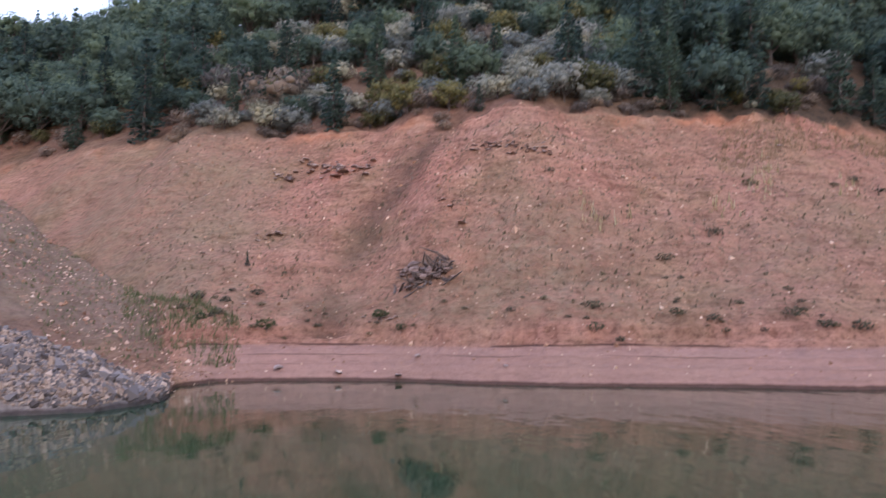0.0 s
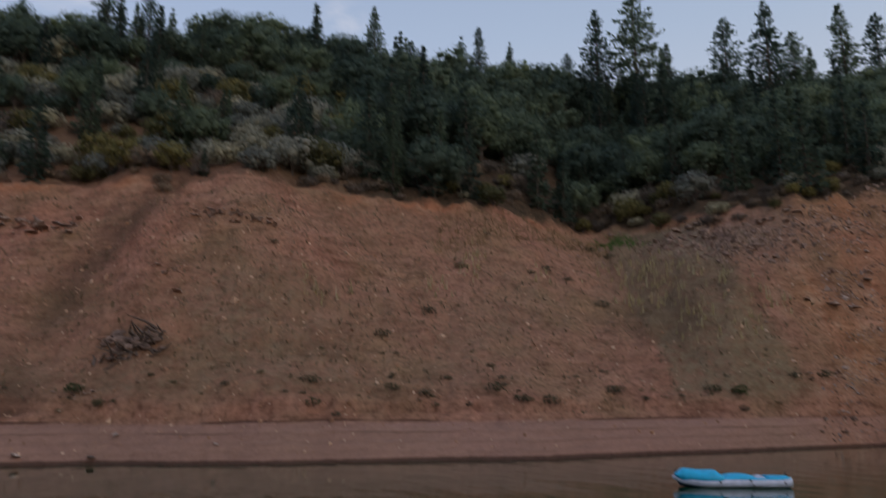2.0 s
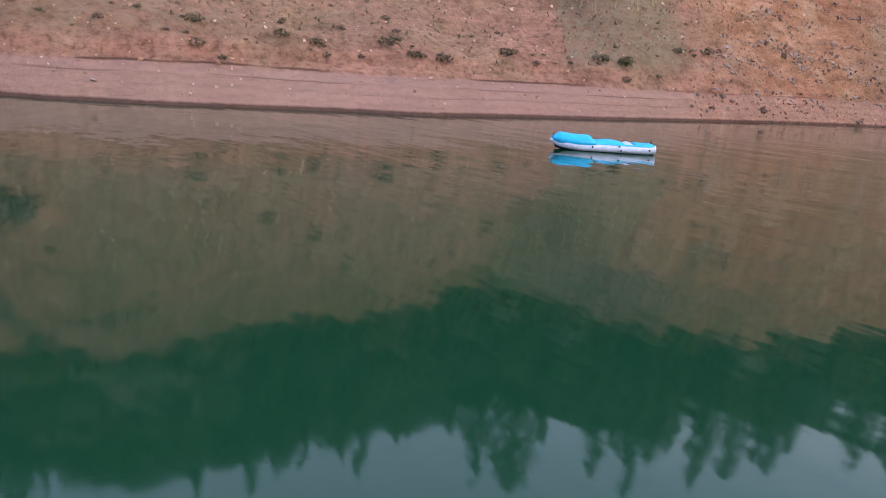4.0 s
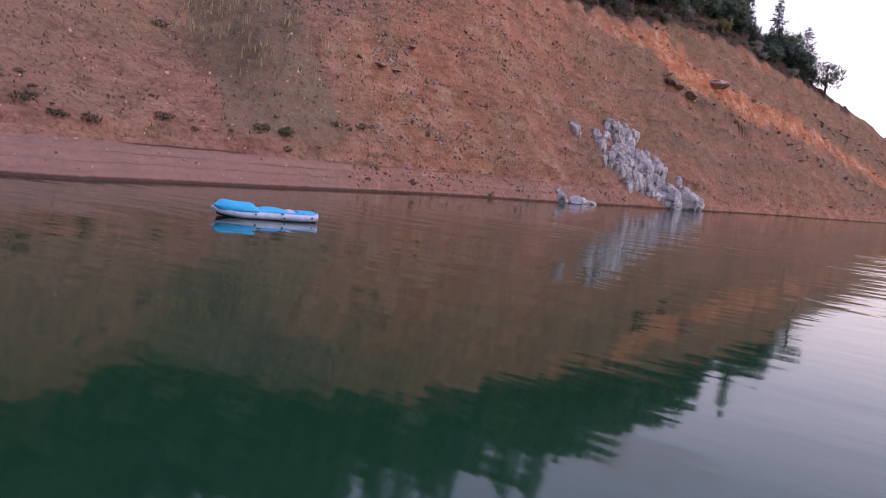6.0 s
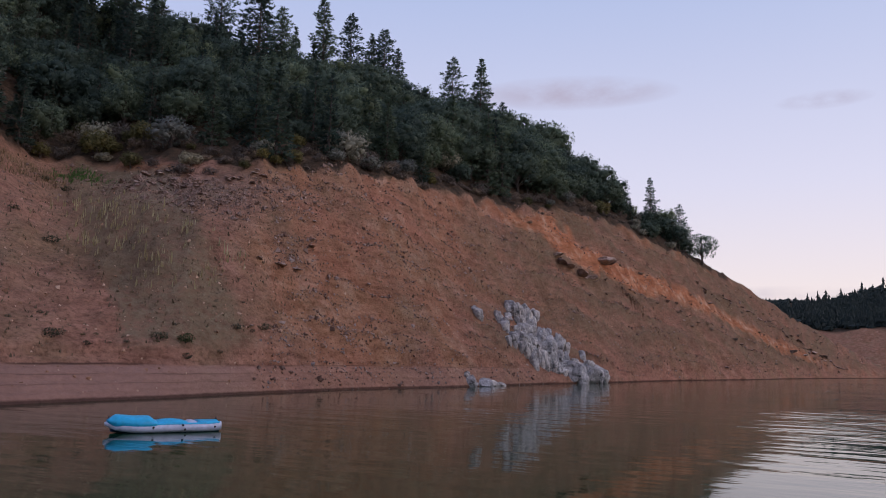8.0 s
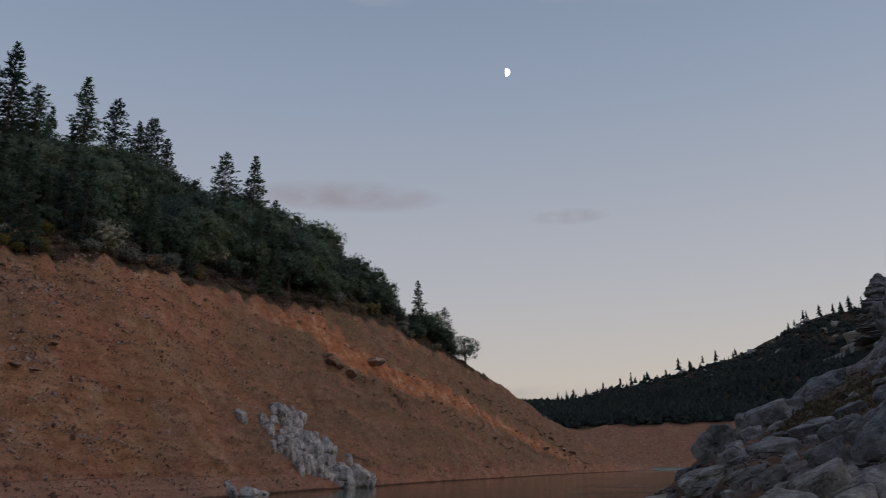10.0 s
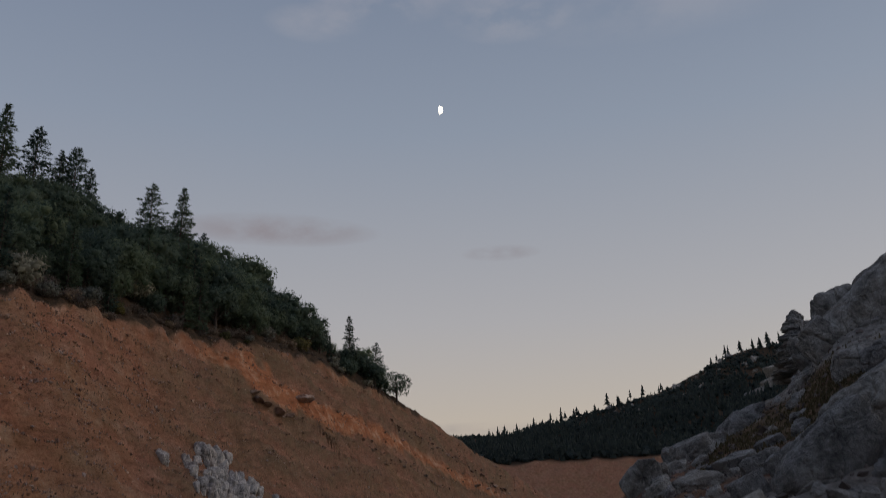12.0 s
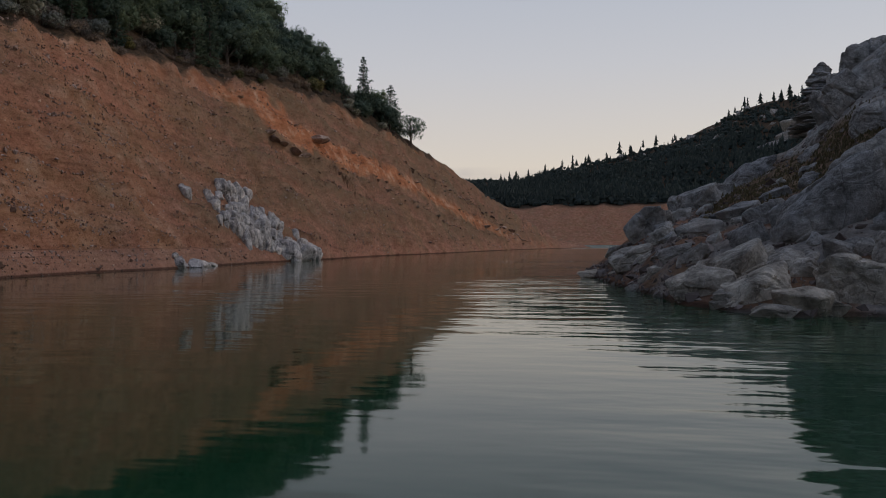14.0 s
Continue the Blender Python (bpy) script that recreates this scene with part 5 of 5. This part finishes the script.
def stone_field(name, label, count, place, size, mat, seed, kind="stuff"):
    """Loose stones, each with its own faces, in one mesh."""
    g = np.random.default_rng(seed)
    base = np.array([(1, 0, 0), (0, 1, 0), (-1, 0, 0), (0, -1, 0), (0.1, 0.1, 0.75), (0, 0, -0.6)])
    tris = np.array([(0, 1, 4), (1, 2, 4), (2, 3, 4), (3, 0, 4), (1, 0, 5), (2, 1, 5), (3, 2, 5), (0, 3, 5)])
    az, r = place(g, count)
    a = np.radians(az)
    x, y = r * np.sin(a), r * np.cos(a)
    z = land(x, y)[0]
    s = size * np.exp(g.normal(0, 0.5, count))
    pts = base[None] * g.uniform(0.6, 1.3, (count, 6, 3)) * s[:, None, None]
    # each stone lies turned its own way
    a1 = g.normal(size=(count, 3))
    a1 /= np.linalg.norm(a1, axis=1, keepdims=True)
    a2 = np.cross(a1, g.normal(size=(count, 3)))
    a2 /= np.linalg.norm(a2, axis=1, keepdims=True)
    axes = np.stack([a1, a2, np.cross(a1, a2)], 1)
    pts = np.einsum("nki,nij->nkj", pts, axes) + np.stack([x, y, z], -1)[:, None]
    keep = z > -0.1
    pts = pts[keep]
    n = len(pts)
    faces = (tris[None] + 6 * np.arange(n)[:, None, None]).reshape(-1, 3)
    return tagged(mesh_part(name, pts.reshape(-1, 3), faces.tolist(), mat, None, label), category="stones", kind=kind)


def on_slope(g, n):
    az = g.uniform(-22, 88, n)
    f = g.random(n) ** 0.9
    return az, hill_shore(az) + 0.3 + f * (hill_edge_r(az) - hill_shore(az))


def on_far_slope(g, n):
    """Stones gathered in streaks down the farther slope."""
    az, u = g.uniform(47, 88, 4 * n), g.random(4 * n) ** 0.9 * 0.98
    fall = np.interp(az, [50, 62, 66, 70, 74, 78, 81.5, 85.5, 88], [1.35, 0.98, 0.88, 0.77, 0.68, 0.63, 0.5, 0.27, 0.1])
    best = np.argsort(-fbm((u - fall) * 22, az * 0.22 + 7, 4) + g.normal(0, 0.25, 4 * n))[:n]
    return az[best], hill_shore(az[best]) + 0.3 + u[best] * (hill_edge_r(az[best]) - hill_shore(az[best]))


def on_spit(g, n):
    az = g.uniform(-33, -19.4, n)
    return az, spur_shore(az) + g.random(n) ** 1.2 * 7.5


def on_rocks(g, n):
    az = g.uniform(90.6, 112, n)
    return az, rock_shore(az) + g.random(n) * (rock_r(az) - rock_shore(az)) * 0.9


def spur_place(g, n):
    az = g.uniform(-33, -14.5, n)
    return az, spur_r(az) - g.random(n) * 14


def on_far_hill(g, n):
    az = np.where(g.random(n) < 0.6, g.normal(100, 1.0, n), g.uniform(90, 104, n))
    return az, g.uniform(780, 895, n)


def on_shore(g, n):
    az = g.uniform(46, 88, n)
    return az, hill_shore(az) + g.random(n) ** 1.5 * 4.0 * hill_shore(az) / 60


def on_scree(g, n):
    az = g.normal(42, 4.5, n)
    return az, hill_shore(az) + np.clip(g.normal(0.88, 0.07, n), 0.6, 1.0) * (hill_edge_r(az) - hill_shore(az))


stone_field("stones", "loose stones strewn over the clay slope", 5500, on_slope, 0.05, STONE_MIX, 1)
stone_field("slope_rubble", "brown rubble in streaks down the farther slope", 15000, on_far_slope, 0.06, STONE_MIX, 8)
stone_field("spit_rubble", "broken grey rock chunks on the low spit", 2600, on_spit, 0.075, RUBBLE, 21)
stone_field("gravel_spit", "broken grey and brown rubble on the low spit", 12000, on_spit, 0.04, RUBBLE, 2)
stone_field("spur_stones", "stones strewn over the near spur", 2500, spur_place, 0.05, STONE_MIX, 6)
stone_field("rubble", "loose brown-grey rubble between the rock blocks", 2400, on_rocks, 0.09, RUBBLE, 3)
stone_field("far_rocks", "pale rocks showing through the far wood", 70, on_far_hill, 2.6, CLIFF, 9)
stone_field("shore_rubble", "broken brown stones along the foot of the slope", 1000, on_shore, 0.055, STONE_MIX, 22)
stone_field("scree", "angular brown scree below the wood", 900, on_scree, 0.13, DARK_SHALE, 4)


def grass_field(name, label, count, place, height, width, mat, seed, blades=3, spread=0.35, tilt=0.22):
    g = np.random.default_rng(seed)
    az, r = place(g, count)
    a = np.radians(np.repeat(az, blades))
    rr = np.repeat(r, blades) + g.normal(0, height * spread, count * blades)
    x, y = rr * np.sin(a) + g.normal(0, height * spread, len(a)), rr * np.cos(a)
    z = land(x, y)[0] - 0.02
    t = g.uniform(0, 6.28, len(a))
    h = height * np.exp(g.normal(0, 0.35, len(a)))
    w = width * h / height
    lean = h * g.normal(0, tilt, len(a))
    side = np.stack([np.cos(t), np.sin(t), 0 * t], -1)
    foot = np.stack([x, y, z], -1)
    top = foot + np.stack([lean, lean * np.sin(t), h], -1)
    pts = np.stack([foot - side * w[:, None], foot + side * w[:, None], top + side * w[:, None] * 0.25, top - side * w[:, None] * 0.25], 1)
    pts = pts[z > 0.5]
    faces = np.arange(4 * len(pts)).reshape(-1, 4).tolist()
    return tagged(mesh_part(name, pts.reshape(-1, 3), faces, mat, None, label), category="grass", kind="stuff")


def stalk_place(g, n):
    """Clumps of old stalks in the hollow below the wood, a few on the open slope."""
    heads = g.integers(0, 26, n)
    head_az = np.where(np.arange(26) < 15, g.normal(36.0, 1.8, 26), np.where(np.arange(26) < 21, g.uniform(36, 46, 26), g.uniform(10, 33, 26)))
    head_u = np.where(np.arange(26) < 15, g.uniform(0.38, 0.66, 26), np.where(np.arange(26) < 21, g.normal(0.34, 0.025, 26), g.normal(0.5, 0.1, 26)))
    az = head_az[heads] + g.normal(0, 0.8, n)
    u = np.clip(head_u[heads] + 0.42 * head_u[heads] * (1 - head_u[heads]) + g.normal(0, 0.035, n), 0.2, 0.95)
    return az, hill_shore(az) + u * (hill_edge_r(az) - hill_shore(az))


def top_grass(g, n):
    az = g.uniform(20, 33, n)
    return az, hill_edge_r(az) - g.uniform(1.5, 6, n)


def dry_place(g, n):
    az = g.uniform(-22, 86, n)
    return az, hill_shore(az) + 3.5 + g.random(n) ** 0.8 * (hill_edge_r(az) - hill_shore(az) - 3.5)


def patch_place(g, n):
    az = g.normal(33.6, 0.9, n)
    return az, hill_edge_r(az) - 2.0 + g.normal(0, 0.7, n)


def reed_place(g, n):
    az = g.uniform(-22.5, -14.8, n)
    return az, spur_r(az) - 0.2 - g.random(n) ** 1.8 * 4.5


def bank_grass(g, n):
    az = g.uniform(99, 112, n)
    mid = np.interp(az, [99, 101, 103, 105, 107, 109, 111], [0.6, 0.68, 0.54, 0.51, 0.41, 0.33, 0.33])
    return az, rock_shore(az) + np.clip(mid + g.normal(0, 0.09, n) * np.interp(az, [105, 109], [1.0, 0.5]), 0.2, 0.84) * (rock_r(az) - rock_shore(az))


grass_field("dry_stalks", "pale dry stalks standing in loose clumps", 230, stalk_place, 0.32, 0.02, DRY_STALK, 11, 6, 0.22, 0.07)
grass_field("dry_fringe", "pale dry grass below the scarp", 900, top_grass, 0.22, 0.018, DULL_GRASS, 12, 3)
grass_field("dry_grass", "short dry grass over the clay slope", 9000, dry_place, 0.09, 0.03, DULL_GRASS, 13, 3)
grass_field("spur_grass", "thin dry grass on the near spur", 1400, spur_place, 0.10, 0.02, WEED_GRASS, 17, 3)
grass_field("green_grass", "patch of fresh green grass in the hollow", 420, patch_place, 0.13, 0.03, FRESH_GRASS, 14, 3)
grass_field("green_weeds", "tall green weeds at the head of the inlet", 620, reed_place, 0.2, 0.02, WEED_GRASS, 15, 3)
grass_field("bank_grass", "brown dry grass between the rocks", 6500, bank_grass, 0.09, 0.03, BANK_GRASS, 16, 3)


# dead brush heap on the slope

def brush_heap():
    g = np.random.default_rng(77)
    thing = tagged(new("brush_heap"), "heap of dead grey branches and roots on the clay", "brush heap")
    base = at(-1.2, spot(-1.2, 4.3))
    wide = spot(-1.2, 4.3) * math.tan(radians(4.2))
    for k in range(46):
        p = Vector((g.normal(0, 0.24) * wide, g.normal(0, 0.10) * wide, 0))
        p.z = ground_z(base.x + p.x, base.y + p.y) - base.z
        a, rise = g.uniform(0, 6.28), g.uniform(0.0, 0.75)
        length = g.uniform(0.5, 1.5)
        d = Vector((math.cos(a), math.sin(a), rise)).normalized()
        mid = p + d * length * 0.5 + Vector(g.normal(0, 0.12, 3))
        verts, faces = [], []
        tube(verts, faces, [p - d * 0.2, mid, p + d * length + Vector(g.normal(0, 0.15, 3))], [0.09, 0.06, 0.02], 5)
        mesh_part("branch", verts, faces, DEAD_WOOD, thing)
    thing.location = base
    for k in range(34):
        az, el = -1.2 + g.normal(0, 1.0), 4.35 + g.normal(0, 0.34)
        r = spot(az, el)
        w = r * math.tan(radians(g.uniform(0.4, 0.9)))
        rock("dark_rock", HEAP_ROCKS[k % 4], az, r, at(az, r).z + 0.1 * w, (w, w, w), 31 * k, "dark broken rock beside the brush heap")


brush_heap()


# ---------------------------------------------------------------- far shore wood
def far_wood():
    """Rounded oaks and conifers over the far hill, taller thin conifers along its ridge."""
    g = np.random.default_rng(5)
    verts, faces = [], []
    n = 9000
    az = g.uniform(80, 113, n)
    r = 568 + g.random(n) * 322
    # clusters and single trees along the ridge
    heads = np.concatenate([(84.9, 85.5, 86.0, 86.9, 88.2, 89.2, 89.8, 90.4, 91.1, 91.5, 92.6, 93.5, 94.1, 94.5, 95.1, 96.2, 97.4, 102.9, 103.8, 104.5, 104.9, 105.6), g.uniform(98, 112, 4)])
    ridge = np.arange(n) < 3 * len(heads)
    az = np.where(ridge, np.resize(np.repeat(heads, 3), n) + g.normal(0, 0.13, n), az)
    r = np.where(ridge, 884 + g.uniform(0, 14, n), r)
    lone = g.random(n) < 0.4
    a = np.radians(az)
    x, y = r * np.sin(a), r * np.cos(a)
    z = land(x, y)[0]
    grove = fbm(x * 0.02, y * 0.02 + 9, 3)
    for k in range(n):
        if ridge[k] and k % 3 and lone[k]:
            continue
        if not ridge[k] and grove[k] < -0.42 and g.random() < 0.7:
            continue
        base = len(verts)
        if not ridge[k] and g.random() < (0.42 if r[k] < 800 else 0.7):
            w = g.uniform(1.6, 3.4) * (1.0 if r[k] < 820 else 0.85)
            puff = BALL[0] * g.uniform(0.5, 1.3, (len(BALL[0]), 1)) * w * np.array((1, 1, g.uniform(0.7, 1.1))) + np.array((x[k], y[k], z[k] + 0.75 * w))
            verts.extend(puff.tolist())
            faces.extend(tuple(base + i for i in f) for f in BALL[1])
            continue
        h = (g.uniform(10, 17) if k % 3 == 0 else g.uniform(4, 11)) if ridge[k] else g.uniform(6, 13) * (1.0 if r[k] < 800 else 0.55)
        w = h * (g.uniform(0.20, 0.32) if ridge[k] else g.uniform(0.20, 0.34))
        clear = g.uniform(0.1, 0.35) if ridge[k] else 0.05
        turn = g.uniform(0, 6.28)
        verts.extend((x[k] + 0.014 * h * math.cos(q * 2.1), y[k] + 0.014 * h * math.sin(q * 2.1), z[k] - 0.5) for q in range(3))
        verts.append((x[k], y[k], z[k] + h * 0.9))
        faces.extend((base + q, base + (q + 1) % 3, base + 3) for q in range(3))
        tiers = 6 if ridge[k] else 4
        for tier in range(tiers):
            f = tier / tiers
            lo, hi = z[k] + h * (clear + (1 - clear) * f), z[k] + h * min(1.0, clear + (1 - clear) * (f + 1.5 / tiers))
            ww = w * (1 - f) ** 0.75 * g.uniform(0.7, 1.2)
            base = len(verts)
            for q in range(6):
                b2 = turn + q * 1.047 + tier
                rad = ww * (g.uniform(0.8, 1.25) if q % 2 else 0.5)
                verts.append((x[k] + rad * math.cos(b2), y[k] + rad * math.sin(b2), lo - (0.04 * h if q % 2 else 0)))
            verts.append((x[k], y[k], hi))
            faces.extend((base + q, base + (q + 1) % 6, base + 6) for q in range(6))
    ob = mesh_part("far_wood", verts, faces, HAZED_LEAF, None, "distant dark wood of oaks and conifers on the far shore")
    tagged(ob, category="wood", kind="stuff")


far_wood()


# ---------------------------------------------------------------- inflatable boat
def inflatable_boat():
    length = 2.86
    thing = tagged(new("inflatable_boat"), "blue and white inflatable boat with navy bottom drifting on the lake", "inflatable boat")

    def half_width(f):
        """Half the beam along the boat: pointed bow at 0, blunt stern at 1."""
        return 0.46 * (min(1.0, (f + 0.015) / 0.30) ** 0.55) * (1.0 if f < 0.85 else math.sqrt(max(0.0, 1 - ((f - 0.85) / 0.16) ** 2)) * 0.35 + 0.65)

    def lift(f):
        return 0.11 * max(0.0, 1 - f / 0.25) ** 1.3 + 0.03 * max(0.0, (f - 0.88) / 0.12) ** 2

    def loft(name, section, f0, f1, mat, steps=40, label="", close=True, under=None):
        verts, faces = [], []
        count = 0
        for i in range(steps + 1):
            f = f0 + (f1 - f0) * i / steps
            ring = section(f)
            count = len(ring)
            verts.extend((f * length, a, c) for a, c in ring)
        for i in range(steps):
            for k in range(count if close else count - 1):
                a, b2 = i * count + k, i * count + (k + 1) % count
                faces.append((a, b2, b2 + count, a + count))
        faces.append(tuple(range(count))[::-1])
        faces.append(tuple(steps * count + k for k in range(count)))
        return mesh_part(name, verts, faces, mat, under or thing, label, True)

    def ring(cy, cz, ry, rz, n=14):
        return [(cy + ry * math.cos(2 * math.pi * k / n), cz + rz * math.sin(2 * math.pi * k / n)) for k in range(n)]

    # two side chambers, white, each meeting the other at bow and stern
    near_tube = None
    for sign in (-1, 1):
        tube_part = loft("side_tube", lambda f: ring(sign * max(0.04, half_width(f) - 0.11), 0.15 + lift(f), 0.11 * min(1, 0.3 + f * 5), 0.115 * min(1, 0.35 + f * 9)), 0.0, 1.0, BOAT_WHITE)
        loft("rim_stripe", lambda f: ring(sign * max(0.03, half_width(f) - 0.10), 0.245 + lift(f), 0.07, 0.03, 8), 0.02, 0.985, BOAT_BLUE, label="bright blue top stripe", under=tube_part)
        near_tube = near_tube or tube_part
    loft("bottom", lambda f: ring(0, 0.045 + lift(f) * 1.1, max(0.03, half_width(f) - 0.08), 0.07), 0.05, 0.985, BOAT_NAVY, label="dark navy bottom")
    loft("floor", lambda f: ring(0, 0.15, max(0.05, half_width(f) - 0.2), 0.05), 0.08, 0.95, BOAT_BLUE)
    # blue spray deck over the bow, rising to a hump
    loft("spray_deck", lambda f: ring(0, 0.255 + lift(f) * 0.75, max(0.03, half_width(f) + 0.012), 0.02 + 0.18 * smoothstep((f - 0.0) / 0.10) * (1 - 0.6 * smoothstep((f - 0.36) / 0.06))), 0.02, 0.42, BOAT_BLUE, 26, "bright blue spray deck with a raised edge")
    loft("seat", lambda f: ring(0, 0.245, max(0.05, half_width(f) - 0.05), 0.05 + 0.075 * math.sin(math.pi * min(1, max(0, (f - 0.40) / 0.30))) ** 0.7), 0.425, 0.69, BOAT_BLUE, 20, "blue inflated seat")
    loft("backrest", lambda f: ring(0, 0.26, max(0.05, half_width(f) - 0.14), 0.03 + 0.045 * math.sin(math.pi * min(1, max(0, (f - 0.70) / 0.08)))), 0.70, 0.78, BOAT_WHITE, 10, "white backrest cushion")
    loft("stern_deck", lambda f: ring(0, 0.27, max(0.05, half_width(f) - 0.08), 0.05), 0.80, 0.975, BOAT_BLUE, 12, "blue stern deck")
    for f, c in ((0.385, 0.17), (0.64, 0.22), (0.66, 0.11), (0.93, 0.16)):
        bmv = bmesh.new()
        bmesh.ops.create_cone(bmv, cap_ends=True, segments=12, radius1=0.028, radius2=0.022, depth=0.03)
        bmesh.ops.rotate(bmv, verts=bmv.verts, matrix=Matrix.Rotation(radians(90), 3, "X"))
        bmesh.ops.translate(bmv, verts=bmv.verts, vec=(f * length, -half_width(f) - 0.012, c))
        part("valve", bmv, BOAT_DARK, near_tube, "black valve cap")
    for f in (0.03, 0.975):
        verts, faces = [], []
        tube(verts, faces, [Vector((f * length, -0.06, 0.30 + lift(f))), Vector((f * length, 0, 0.36 + lift(f))), Vector((f * length, 0.06, 0.30 + lift(f)))], [0.012] * 3, 6)
        mesh_part("grab_handle", verts, faces, BOAT_DARK, thing)
    bow = Vector((12.87, 17.36, -0.03))
    stern = Vector((15.43, 15.98, -0.03))
    turn = math.degrees(math.atan2(stern.y - bow.y, stern.x - bow.x))
    thing.matrix_world = Matrix.Translation(bow) @ pose(0, 0, 0, 0, 0, turn)


def smoothstep(v):
    v = min(1.0, max(0.0, v))
    return v * v * (3 - 2 * v)


inflatable_boat()
